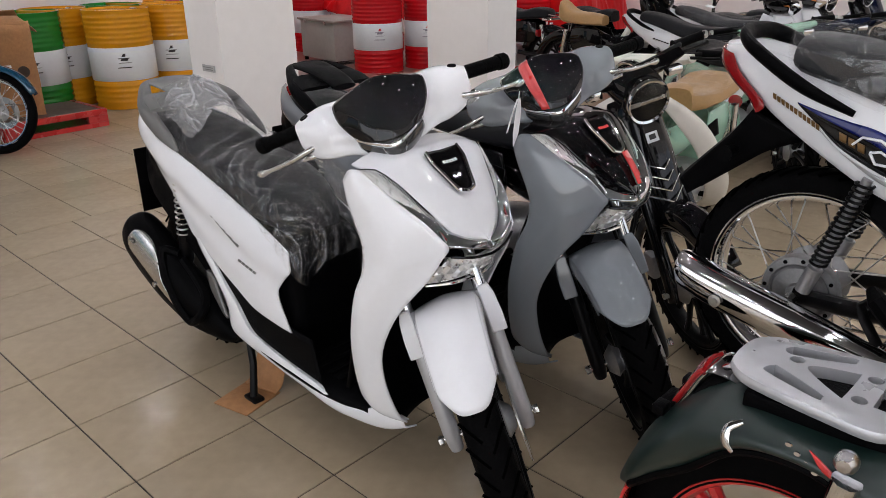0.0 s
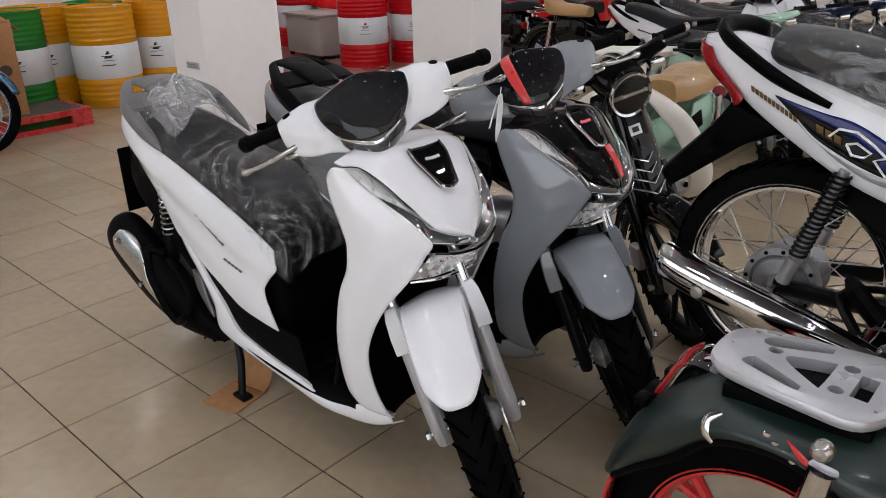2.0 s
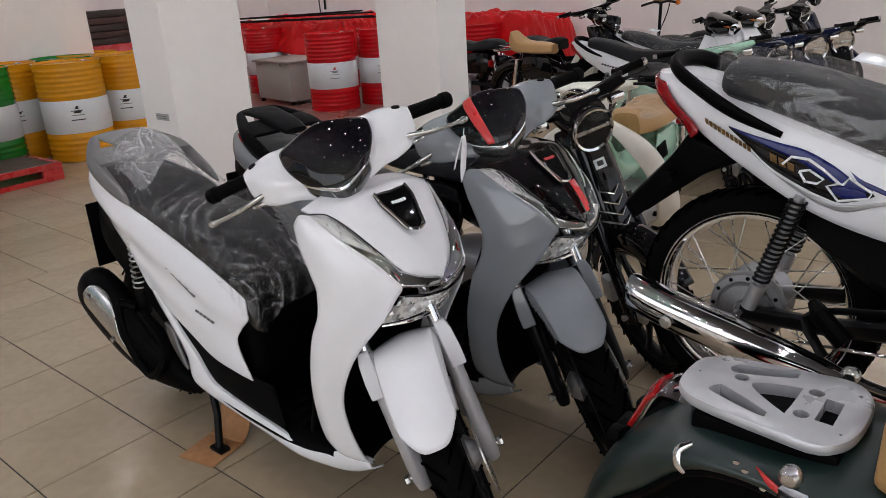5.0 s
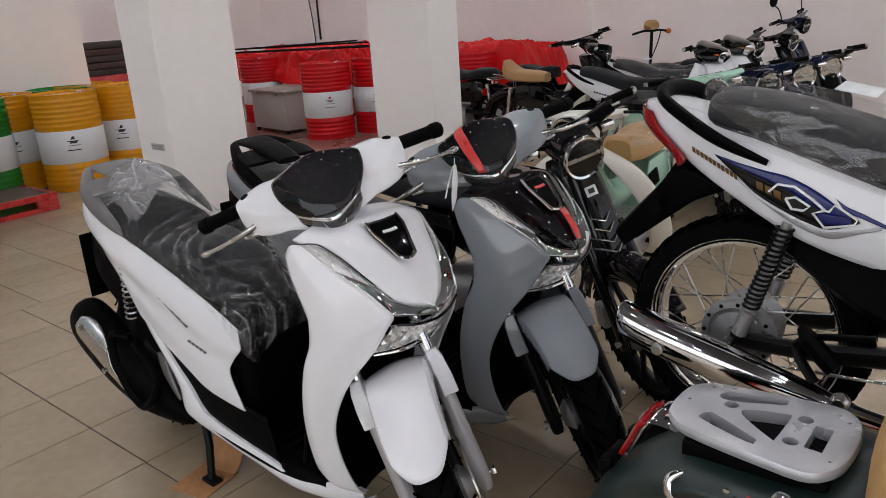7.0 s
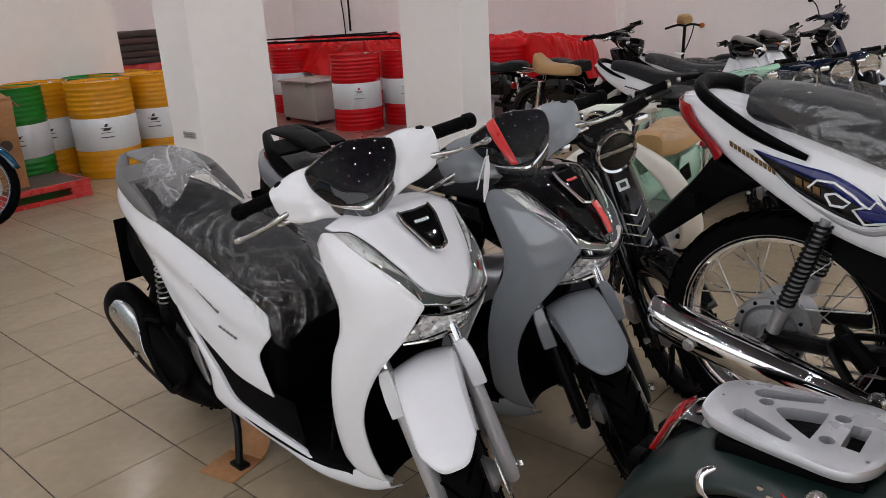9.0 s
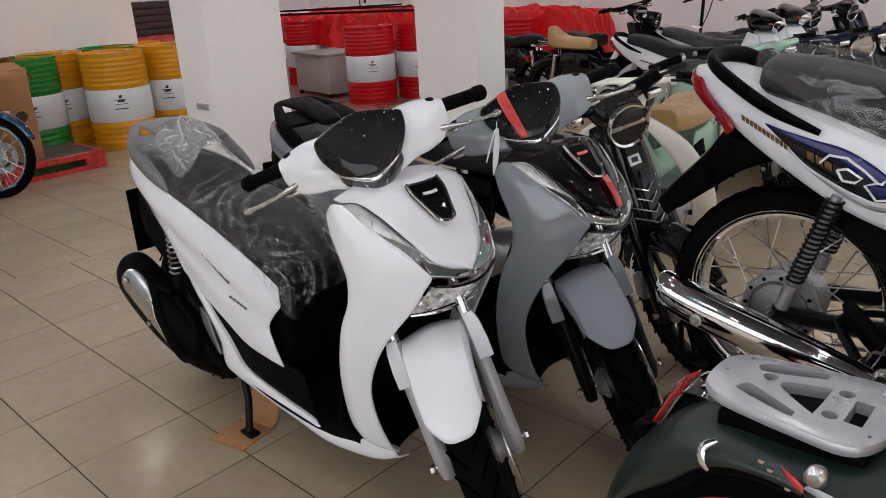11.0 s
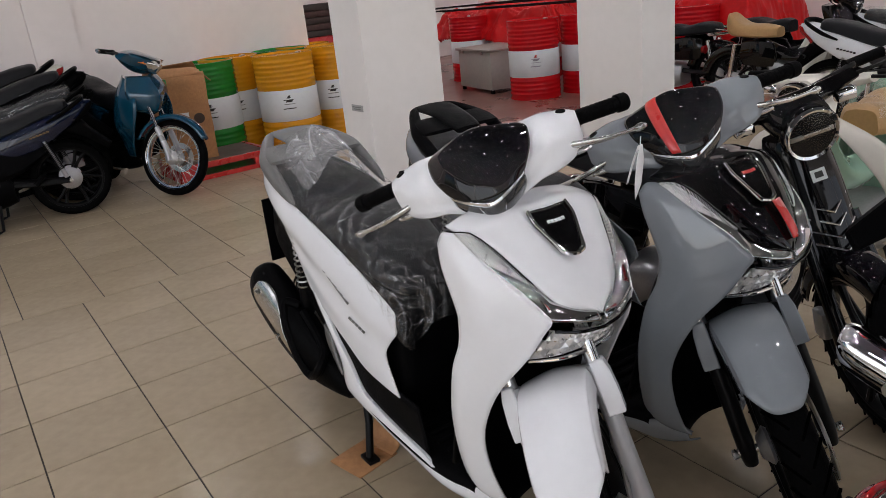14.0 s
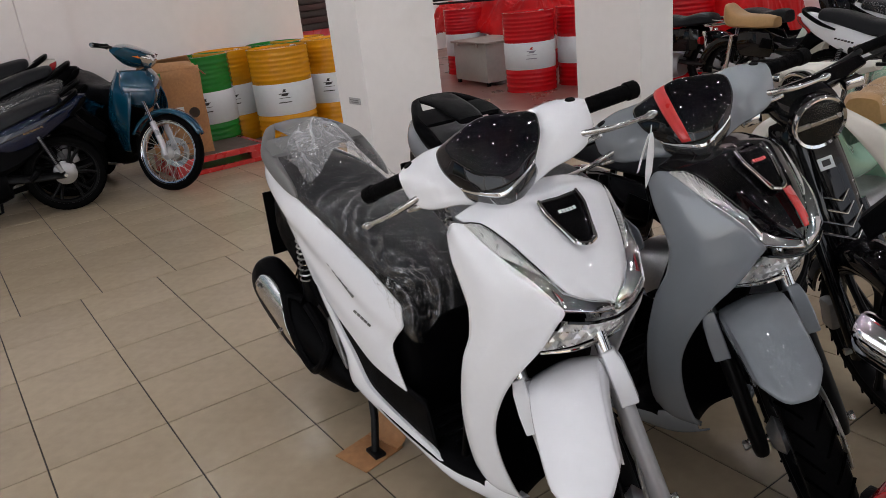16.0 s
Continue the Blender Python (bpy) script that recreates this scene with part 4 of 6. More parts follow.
    for x, w, z0, z1 in ((0.66, .06, .60, .65), (0.62, .10, .63, .72), (0.5, .125, .66, .775), (0.35, .14, .71, .795), (0.22, .15, .745, .80), (0.14, .15, .775, .835), (0.0, .14, .80, .86), (-0.14, .115, .83, .875), (-0.20, .06, .845, .865)):
        S.append([(x, -w, z0), (x, -w * 1.02, (z0 + z1) / 2), (x, -w * 0.8, z1), (x, 0, z1 + 0.012), (x, w * 0.8, z1), (x, w * 1.02, (z0 + z1) / 2), (x, w, z0), (x, 0, z0 - 0.01)])
    P("seat", loft(S, 34, 28), M_SEAT)
    # grab rail
    rk = rack_mat or M_RACKGREY
    rail = P("grab_rail", loft([[(x, -w, z), (x, -w * 0.96, z + 0.012), (x, 0, z + 0.017), (x, w * 0.96, z + 0.012), (x, w, z), (x, 0, z - 0.006)] for x, w, z in ((-0.160, .078, .978), (-0.11, .070, .972), (-0.04, .062, .958), (0.03, .056, .935), (0.07, .050, .915))], 18, 24), rk, lab="grey cast grab rail")
    for s in (1, -1):
        P("grab_arm", loft([[(x, s * (y - w), z + h * 0.6), (x, s * y, z + h), (x, s * (y + w), z + h * 0.3), (x, s * (y + w * 1.1), z - h * 0.7), (x, s * (y + w * 0.4), z - h), (x, s * (y - w), z - h * 0.5)]
                            for x, y, z, w, h in ((0.170, .166, .814, .003, .005), (0.135, .167, .838, .011, .018), (0.07, .167, .872, .016, .026), (0.01, .164, .905, .020, .026), (-0.03, .154, .930, .024, .020), (-0.08, .128, .956, .022, .014), (-0.13, .098, .976, .018, .010), (-0.158, .070, .983, .016, .009), (-0.168, 0.0, .986, .016, .009))], 40, 24), rk, rail)
        P("rail_bridge", loft([[(x, s * y0, z), (x, s * y0, z + .010), (x, s * y1, z + .010), (x, s * y1, z)] for x, y0, y1, z in ((-.055, .05, .135, .952), (-.02, .05, .150, .940), (.03, .05, .155, .918))], 8, 12), rk, rail)
    P("tail_lamp", loft([[(x, -w, z), (x, 0, z + 0.03), (x, w, z), (x, 0, z - 0.03)] for x, w, z in ((-0.20, .07, .84), (-0.265, .05, .858), (-0.28, .02, .865))], 10, 16), M_REDLENS)
    P("rear_fender", sheet([[V(-0.15, -.08, .76), V(-0.17, 0, .77), V(-0.15, .08, .76)], [V(-0.24, -.08, .64), V(-0.26, 0, .65), V(-0.24, .08, .64)], [V(-0.29, -.075, .50), V(-0.31, 0, .50), V(-0.29, .075, .50)]], 8, 12), M_BLACK, thick=0.006)
    P("plate_board", block(-0.26, -0.253, -0.12, 0.12, 0.50, 0.74, bevel=0.003, m=Matrix.Rotation(radians(0), 4, "Y")), M_BLACK)
    # engine, swing arm, shocks, muffler
    P("engine_case", loft([[(x, 0.05, z0), (x, 0.12, (z0 + z1) / 2), (x, 0.05, z1), (x, -0.06, z1), (x, -0.10, (z0 + z1) / 2), (x, -0.06, z0)] for x, z0, z1 in ((-0.09, .24, .37), (0.1, .20, .43), (0.3, .19, .45), (0.45, .21, .40))], 14, 20), M_ALU)
    P("air_box", block(-0.05, 0.2, 0.10, 0.15, 0.42, 0.56, bevel=0.03), M_BLACK)
    for s in (1, -1):
        top, bot = V(0.13, s * 0.150, 0.74), V(0.06, s * 0.135, 0.40)
        sh = P("rear_shock", tube([bot, bot.lerp(top, 0.3), bot.lerp(top, 0.31), top], [0.024, 0.024, 0.014, 0.014], 12), M_DARKSTEEL)
        P("shock_spring", spring(bot.lerp(top, 0.28), bot.lerp(top, 0.95), 0.0255, 0.0034, 11), M_STEEL, sh)
        P("shock_eye", tube([bot - V(0, 0.015, 0), bot + V(0, 0.015, 0)], 0.02, 12), M_ALU, sh)
    def can(x, y, z, r, w, tilt=40):
        """An upright oval ring square to the muffler's axis."""
        c, n = math.cos(radians(tilt)), math.sin(radians(tilt))
        return [(x + n * r * u, y + w * v, z + c * r * u) for u, v in ((-1, .1), (-.72, -.72), (0, -1), (.72, -.72), (1, .1), (.7, .85), (0, 1), (-.7, .85))]
    mf = P("muffler", loft([can(*q) for q in ((.30, -.115, .165, .030, .026), (.24, -.130, .190, .058, .042), (.16, -.152, .235, .090, .056), (.06, -.172, .305, .106, .064), (-.05, -.184, .385, .110, .066), (-.14, -.190, .448, .104, .062), (-.185, -.190, .478, .086, .050), (-.205, -.190, .492, .050, .030))], 36, 28), M_BLACK, lab="black muffler")
    def skin(x, deg, off=.006):
        """A place on the muffler's face: x along it, degrees from its bottom (-90) over the outside (0) to its top (90)."""
        f = min(max((.16 - x) / .30, 0), 1)
        u, v = math.sin(radians(deg)), math.cos(radians(deg))
        r, w, y, z = .090 + .020 * min(1, f * 2.2) + off, .056 + .010 * min(1, f * 2.2) + off, -.155 - .037 * f, .235 + .213 * f
        return V(x + .643 * r * u, y - w * v, z + .766 * r * u)
    P("heat_shield", sheet([[skin(x, u0 + (u1 - u0) * q / 5) for q in range(6)] for x, u0, u1 in ((-.135, 20, 44), (-.115, 6, 58), (-.07, 2, 60), (-.02, 0, 44), (.03, -3, 18), (.08, -8, 4), (.14, -12, -6))], 14, 30), M_SHIELD, mf, "chrome heat shield", thick=0.004)
    for x, u in ((-.115, 26), (.02, -6)):
        P("shield_bolt", lathe([(0, 0.0), (0.010, 0.0), (0.010, 0.006), (0, 0.007)], 10, "y", m=Matrix.Translation(skin(x, u, .007)) @ Matrix.Diagonal((1, -1, 1, 1)) @ Matrix.Rotation(radians(-u), 4, "X")), M_STEEL, mf)
    P("muffler_guard", tube([skin(x, u, .002) for x, u in ((.0, 95), (-.03, 66), (.02, 38), (.10, 8), (.18, -10), (.21, 30), (.14, 85), (.02, 95))], 0.016, 8, 36), M_BLACK, mf)
    P("footpeg_panel", sheet([[V(0.24, -.165, .42), V(0.30, -.175, .415)], [V(0.26, -.17, .36), V(0.33, -.18, .35)], [V(0.33, -.175, .29), V(0.36, -.18, .285)]], 5, 10), M_RACKGREY, thick=0.012)
    # centre stand
    for s in (1, -1):
        leg = P("stand_leg", tube([(0.36, s * 0.11, 0.24), (0.42, s * 0.14, 0.12), (0.44, s * 0.165, 0.012)], 0.013, 10), M_DARKSTEEL)
        P("stand_foot", block(0.41, 0.475, s * 0.165 - 0.02, s * 0.165 + 0.02, 0.004, 0.018, bevel=0.004), M_DARKSTEEL, leg)
    if wrapped:
        # crumpled polythene over seat and front body, bunched at the tail and hanging as a bag in front
        Sf = []
        for x, w, z0, z1 in ((0.775, .135, .515, .56), (0.770, .150, .515, .60), (0.75, .156, .52, .65), (0.70, .156, .545, .705), (0.6, .150, .60, .775), (0.46, .150, .675, .815), (0.3, .152, .735, .835), (0.18, .154, .775, .868), (0.06, .148, .82, .905), (-0.02, .13, .85, .930), (-0.07, .10, .87, .935)):
            Sf.append([V(x, -w, z0), V(x, -w * 1.02, (z0 + z1) / 2), V(x, -w * 0.8, z1 - 0.01), V(x, -w * 0.35, z1 + 0.008), V(x, w * 0.35, z1 + 0.008), V(x, w * 0.8, z1 - 0.01), V(x, w * 1.02, (z0 + z1) / 2), V(x, w, z0)])
        bm = sheet(Sf, 110, 190)
        for v in bm.verts:
            c = v.co.copy()
            tail = max(0.0, min(1.0, (0.26 - c.x) / 0.16)) * max(0.0, min(1.0, (c.x + 0.07) / 0.06))
            front = max(0.0, min(1.0, (c.x - 0.58) / 0.14))
            # long pleats across the seat, upright pleats down the hanging front, a heap behind
            w = c + noise.noise_vector(c * 3.0) * 0.10
            pleat = 1 - 2.6 * abs(noise.noise(V(w.x * 13 + w.y * 5, w.y * 2.2, w.z * 2)))
            fine = 1 - 2.6 * abs(noise.noise(V(w.x * 24 - w.y * 17, w.y * 9 + 4, w.z * 6)))
            hang = 1 - 2.6 * abs(noise.noise(V(w.x * 3, w.y * 22, w.z * 4 + 7)))
            lift = 0.5 + noise.noise(c * 4.5 + V(3, 1, 2))
            h = (0.009 * pleat + 0.004 * fine) * (1 - front) * (0.45 + 0.8 * lift) + front * (0.014 * hang + 0.006 * fine) + 0.010 * lift
            heap = tail * (0.040 + 0.055 * max(0, noise.noise(V(c.x * 7, c.y * 9 + 5, 1)) + 0.35)) * max(0, 1 - (c.y / 0.15) ** 2)
            v.co = c + V(0.7 * front, math.copysign(1, c.y) * min(1, abs(c.y) / 0.1) * 0.7, 0.9) * h + V(0, 0, heap)
        P("seat_wrap", bm, M_FILM, lab="crumpled clear polythene wrap", sharp=180)
        # milky gathered film over the tail of the seat
        bm = bmesh.new()
        rows = []
        for k in range(9):
            f = k / 8
            x = -0.05 + 0.24 * f
            top = 0.955 + 0.050 * math.sin(math.pi * min(1, f * 1.35)) - 0.035 * f
            rows.append([V(x, y * (1 - 0.15 * f), top - 0.085 * (abs(y) / 0.12) ** 1.8) for y in (-.118, -.08, -.04, 0, .04, .08, .118)])
        bm = sheet(rows, 70, 80)
        for v in bm.verts:
            c = v.co.copy()
            w = c + noise.noise_vector(c * 5) * 0.08
            v.co = c + V(0.2, 0, 1) * (0.024 * (1 - 3 * abs(noise.noise(V(w.x * 9, w.y * 16, 3)))) + 0.010 * (1 - 3 * abs(noise.noise(V(w.x * 25, w.y * 30, 5)))))
        P("tail_film", bm, M_FILMTHICK, lab="gathered milky polythene", sharp=180)
    return ob


white = big_scooter(pose(0.63, -1.46, 0, 0, 0, -90), "pearl white scooter with polythene-wrapped black seat on its centre stand", M_WHITE, fork_mat=M_FORK)
tagged(white, "pearl white large-wheel scooter, polythene over its black seat", "scooter")
grey = big_scooter(pose(1.17, -1.55, 0, 0, 0, -90), "cement grey large-wheel scooter with black front panel and red stripe", M_GREY, visor_stripe=M_RED, panel_paint=M_GLOSSBLACK, fork_mat=M_DARKSTEEL, rack_mat=M_BLACK, wrapped=False)


M_ORANGE = mat("orange lens", (0.6, 0.16, 0.02), 0.15, coat=1.0)


# ---- underbone motorcycles (x forward from the rear axle, y left, z up) ----
def handlebars(P, ob, st, x, z, half, back, rise=0.0, lever=True, end_mat=None):
    for s in (1, -1):
        P("bar", moved(tube([(x, 0, z), (x - back * 0.2, s * half * 0.4, z + rise * 0.6), (x - back * 0.6, s * half * 0.68, z + rise), (x - back * 0.7, s * (half - 0.12), z + rise)], 0.011, 10, 14), st), M_DARKSTEEL)
        g = P("grip", moved(tube([(x - back * 0.7, s * (half - 0.13), z + rise), (x - back * 0.7, s * (half - 0.125), z + rise), (x - back, s * (half - 0.008), z + rise - 0.004), (x - back, s * half, z + rise - 0.004)], [0.021, 0.0165, 0.0165, 0.018], 12), st), M_RUBBER)
        P("bar_end", moved(tube([(x - back, s * (half - 0.002), z + rise - 0.004), (x - back, s * (half + 0.02), z + rise - 0.004)], 0.014, 10), st), end_mat or M_STEEL, g)
        if lever:
            P("lever", moved(tube([(x - back * 0.3, s * half * 0.5, z + rise - 0.01), (x - back * 0.2 + 0.02, s * half * 0.6, z + rise - 0.01), (x - back * 0.6 + 0.03, s * half * 0.9, z + rise - 0.015), (x - back * 0.7 + 0.03, s * half * 0.96, z + rise - 0.015)], [0.007, 0.007, 0.006, 0.009], 8, 12), st), M_DARKSTEEL)


def underbone(m, label, paint, lower=None, front_paint=None, wheel_style="wire", rim_mat=None, turn=0, decal=False, wrapped=False, muffler_mat=None, seat_mat=None, name="motorcycle", group="underbone motorcycles", stand=True, engine_mat=None, script=None, tail_mat=None, head_mat=None):
    ob = thing(name, m, label, "motorcycle", group)
    P = lambda nm, bm, mt, par=ob, lab="", **kw: part(nm, bm, mt, par, lab, **kw)  # noqa: E731
    lower = lower or M_BLACK
    front_paint = front_paint or paint
    rim_mat = rim_mat or M_CHROME
    st = steer((0.95, 0, 0.85), turn)
    wheel(ob, (0, 0, 0.288), 0.288, 0.085, 0.226, wheel_style, rim_mat, 0.0, 0.075, 40)
    wheel(ob, (1.23, 0, 0.28), 0.28, 0.075, 0.226, wheel_style, rim_mat, -0.11, 0.05, 0, turn=st)
    # tail
    for s in (1, -1):
        R = []
        for x, zt, zb, yt, ym in ((-0.265, .838, .80, .02, .028), (-0.20, .838, .755, .055, .075), (-0.12, .825, .695, .08, .103), (0.0, .792, .625, .10, .122), (0.12, .758, .563, .11, .130), (0.24, .718, .525, .112, .132), (0.38, .668, .50, .11, .125), (0.52, .62, .50, .095, .105)):
            R.append([V(x, s * (yt - 0.03), zt), V(x, s * yt, zt - 0.004), V(x, s * (ym - 0.004), zt - (zt - zb) * 0.3), V(x, s * ym, zt - (zt - zb) * 0.6), V(x, s * (ym - 0.014), zb + 0.012), V(x, s * (ym - 0.035), zb)])
        sp = P("side_panel", sheet(R, 14, 34), paint, thick=0.005)
        if script:
            for k in range(6):
                P("script_bar", block(0.06 + .024 * k, 0.078 + .024 * k, s * .133 - .003, s * .133 + .003, .660 - .006 * k, .672 - .006 * k, bevel=.001), script, sp)
        if decal:
            # blue swoosh with a white angular mark, gold script, grey lower line
            def on(x, z, off):
                i = min(max(k for k in range(len(R)) if R[k][0].x <= x + 1e-6), len(R) - 2)
                g = (x - R[i][0].x) / (R[i + 1][0].x - R[i][0].x)
                col = [a.lerp(b, g) for a, b in zip(cr(R[i], 25), cr(R[i + 1], 25))]
                k = min(range(24), key=lambda q: abs((col[q].z + col[q + 1].z) / 2 - z))
                h = (z - col[k].z) / (col[k + 1].z - col[k].z) if abs(col[k + 1].z - col[k].z) > 1e-5 else 0.0
                return V(x, col[k].lerp(col[k + 1], min(max(h, 0), 1)).y + s * off, z)
            def patch(nm, top, low, mt, off):
                n = 26
                a, b = cr([V(x, 0, z) for x, z in top], n), cr([V(x, 0, z) for x, z in low], n)
                P(nm, sheet([[on(p.x + (q.x - p.x) * k / 4, p.z + (q.z - p.z) * k / 4, off) for k in range(5)] for p, q in zip(a, b)], 5, n), mt, sp, thick=0.0012)
            patch("decal_black", [(-.057, .736), (-.009, .722), (.052, .709), (.111, .699), (.168, .672), (.214, .642), (.246, .628)], [(-.054, .733), (-.007, .697), (.044, .656), (.116, .621), (.180, .599), (.227, .609), (.251, .621)], M_GLOSSBLACK, .0035)
            patch("decal_blue", [(-.057, .738), (-.009, .726), (.052, .713), (.111, .702), (.168, .676), (.214, .646), (.246, .632)], [(-.053, .735), (-.005, .716), (.055, .694), (.105, .676), (.150, .652), (.195, .632), (.245, .627)], M_DECALBLUE, .0055)
            patch("decal_blue", [(.172, .634), (.190, .634), (.215, .634), (.235, .625)], [(.170, .622), (.190, .611), (.215, .612), (.236, .617)], M_DECALBLUE, .0055)
            patch("decal_blue", [(.199, .668), (.223, .652), (.255, .640), (.300, .620)], [(.203, .664), (.223, .642), (.255, .630), (.300, .613)], M_DECALBLUE, .0035)
            patch("decal_grey", [(-.007, .690), (.031, .664), (.117, .613), (.180, .592), (.248, .606), (.290, .618)], [(.0, .684), (.038, .652), (.118, .602), (.192, .578), (.249, .597), (.290, .610)], M_SILVER, .003)
            patch("decal_white", [(-.003, .695), (.044, .655), (.116, .620), (.180, .598)], [(.0, .690), (.044, .649), (.116, .614), (.180, .594)], M_WHITE, .0045)
            for loop in ([(.069, .668), (.086, .686), (.121, .684), (.158, .661), (.184, .640), (.192, .639), (.202, .654), (.246, .628), (.241, .616), (.185, .603), (.161, .632), (.182, .640)], [(.105, .657), (.125, .662), (.154, .645), (.142, .635), (.118, .636), (.105, .657)]):
                P("white_mark", tube([on(x, z, .007) for x, z in loop], 0.0030, 6, 0, flat=1), M_WHITE, sp)
            for k in range(11):
                x, z = -.113 + .0103 * k, .7445 - .0050 * k
                patch("script_bar", [(x, z + .006), (x + .008, z + .003)], [(x + .002, z - .006), (x + .009, z - .009)], M_GOLD, .007)
            for k in range(3):
                x, z = .040 + .019 * k, .680 - .0075 * k
                patch("script_bar", [(x, z + .010), (x + .015, z + .005)], [(x + .003, z - .008), (x + .017, z - .013)], M_GOLD, .007)
    P("tail_top", sheet([[V(-0.265, -.02, .838), V(-0.268, 0, .842), V(-0.265, .02, .838)], [V(-0.18, -.055, .836), V(-0.18, 0, .85), V(-0.18, .055, .836)], [V(-0.02, -.08, .80), V(-0.02, 0, .815), V(-0.02, .08, .80)]], 8, 10), paint, thick=0.005)
    R = []
    for s in (1, -1):
        R = [[V(-0.275, s * .004, .832), V(-0.27, s * .035, .828), V(-0.235, s * .066, .82)], [V(-0.268, s * .004, .80), V(-0.262, s * .045, .795), V(-0.20, s * .085, .775)], [V(-0.24, s * .004, .765), V(-0.225, s * .055, .755), V(-0.135, s * .106, .722)], [V(-0.215, s * .004, .735), V(-0.19, s * .05, .728), V(-0.15, s * .10, .700)]]
        P("tail_lamp", sheet(R, 10, 14), tail_mat or M_REDLENS, lab="tail lamp", thick=0.006)
    P("grab_rail", tube([(0.06, -.125, .728), (-0.04, -.137, .772), (-0.13, -.126, .822), (-0.195, -.09, .858), (-0.215, 0, .868), (-0.195, .09, .858), (-0.13, .126, .822), (-0.04, .137, .772), (0.06, .125, .728)], [.006, .012, .013, .013, .012, .013, .013, .012, .006], 12, 48, flat=1.6), M_BLACK, lab="black grab rail")
    P("rear_mudguard", sheet([[V(-0.165, -0.076, 0.701), V(-0.173, 0, 0.711), V(-0.165, 0.076, 0.701)], [V(-0.209, -0.070, 0.638), V(-0.217, 0, 0.648), V(-0.209, 0.070, 0.638)], [V(-0.275, -0.056, 0.565), V(-0.283, 0, 0.575), V(-0.275, 0.056, 0.565)], [V(-0.338, -0.040, 0.496), V(-0.346, 0, 0.506), V(-0.338, 0.040, 0.496)]], 10, 16), M_BLACK, thick=0.008)
    for s in (1, -1):
        P("mudguard_side", sheet([[V(-0.165, s * 0.078, 0.701), V(-0.035, s * 0.078, 0.650)], [V(-0.209, s * 0.072, 0.638), V(-0.123, s * 0.072, 0.608)], [V(-0.275, s * 0.058, 0.565), V(-0.214, s * 0.058, 0.539)], [V(-0.338, s * 0.042, 0.496), V(-0.313, s * 0.042, 0.460)]], 6, 14), M_BLACK, thick=0.006)
        P("signal_lamp", tube([(-0.2, s * .06, .60), (-0.2, s * .12, .60)], [.012, .02], 8), M_BLACK)
    S = []
    for x, w, z0, z1 in ((-0.10, .05, .82, .845), (-0.07, .095, .80, .862), (0.05, .115, .77, .848), (0.2, .12, .72, .808), (0.32, .118, .68, .772), (0.48, .105, .65, .757), (0.62, .085, .63, .757), (0.68, .05, .64, .735)):
        S.append([(x, -w, z0), (x, -w * 1.02, (z0 + z1) / 2), (x, -w * 0.78, z1), (x, 0, z1 + 0.012), (x, w * 0.78, z1), (x, w * 1.02, (z0 + z1) / 2), (x, w, z0), (x, 0, z0 - 0.01)])
    P("seat", loft(S, 28, 24), seat_mat or M_SEAT)
    if wrapped:
        S2 = [[V(p[0] - 0.012, p[1] * 1.06, p[2] + 0.012 + (0.012 if p[2] > q[0][2] else -0.02)) for p in (q[0], q[1], q[2], q[3], q[4], q[5], q[6])] for q in S]
        bm = sheet(S2, 50, 70)
        for v in bm.verts:
            c = v.co
            v.co = c + noise.noise_vector(c * 5.0) * 0.008 + V(0, math.copysign(1, c.y), 0.6) * (abs(noise.noise(V(c.x * 3, c.y * 12, c.z * 9))) * 0.018 - 0.003)
        P("seat_cover", bm, M_FILM2, lab="clear wrinkled film cover", sharp=180)
        P("paper_sheet", sheet([[V(0.16, -.05, .878), V(0.16, .05, .884)], [V(0.24, -.05, .862), V(0.24, .05, .868)]], 4, 4), M_BAND, lab="white paper under the film", thick=0.001)
    # frame, engine, shocks, swing arm, pegs
    for s in (1, -1):
        P("swing_arm", tube([(0.0, s * .09, .288), (0.2, s * .095, .30), (0.42, s * .08, .33)], [.018, .02, .024], 10, 8, flat=1.6), M_DARKSTEEL)
        top, bot = V(0.11, s * 0.125, 0.60), V(0.02, s * 0.115, 0.315)
        sh = P("rear_shock", tube([bot, bot.lerp(top, 0.22), bot.lerp(top, 0.23), top], [0.017, 0.018, 0.011, 0.011], 12), M_ALU)
        P("shock_spring", spring(bot.lerp(top, 0.24), bot.lerp(top, 0.97), 0.0175, 0.0034, 17), M_DARKSTEEL, sh)
        P("axle_nut", tube([(0, s * .115, .288), (0, s * .14, .288)], [.016, .013], 8), M_STEEL)
        P("pillion_peg", tube([(0.16, s * .12, .36), (0.18, s * .15, .35), (0.24, s * .165, .30)], [.013, .022, .022], 8), M_BLACK)
        P("foot_peg", tube([(0.55, s * .1, .26), (0.55, s * .26, .26)], .014, 10), M_RUBBER)
    plate = P("brake_plate", lathe([(0.0, -.088), (.022, -.088), (.026, -.078), (.060, -.074), (.066, -.066), (.070, -.072), (.086, -.070), (.090, -.058), (.090, -.048)], 40, "y", m=Matrix.Translation((0, 0, .288))), M_HUB if wheel_style == "wire" else M_DARKSTEEL, lab="cast drum brake plate")
    for k in range(12):
        a = math.pi * k / 6
        P("plate_hole", lathe([(0, 0), (.005, 0), (.005, .002), (0, .002)], 8, "y", m=Matrix.Translation((.078 * math.cos(a), -.0735, .288 + .078 * math.sin(a)))), M_BLACK, plate)
    P("brake_rod", tube([(-0.01, -.10, .235), (0.35, -.11, .27)], .004, 6), M_STEEL)
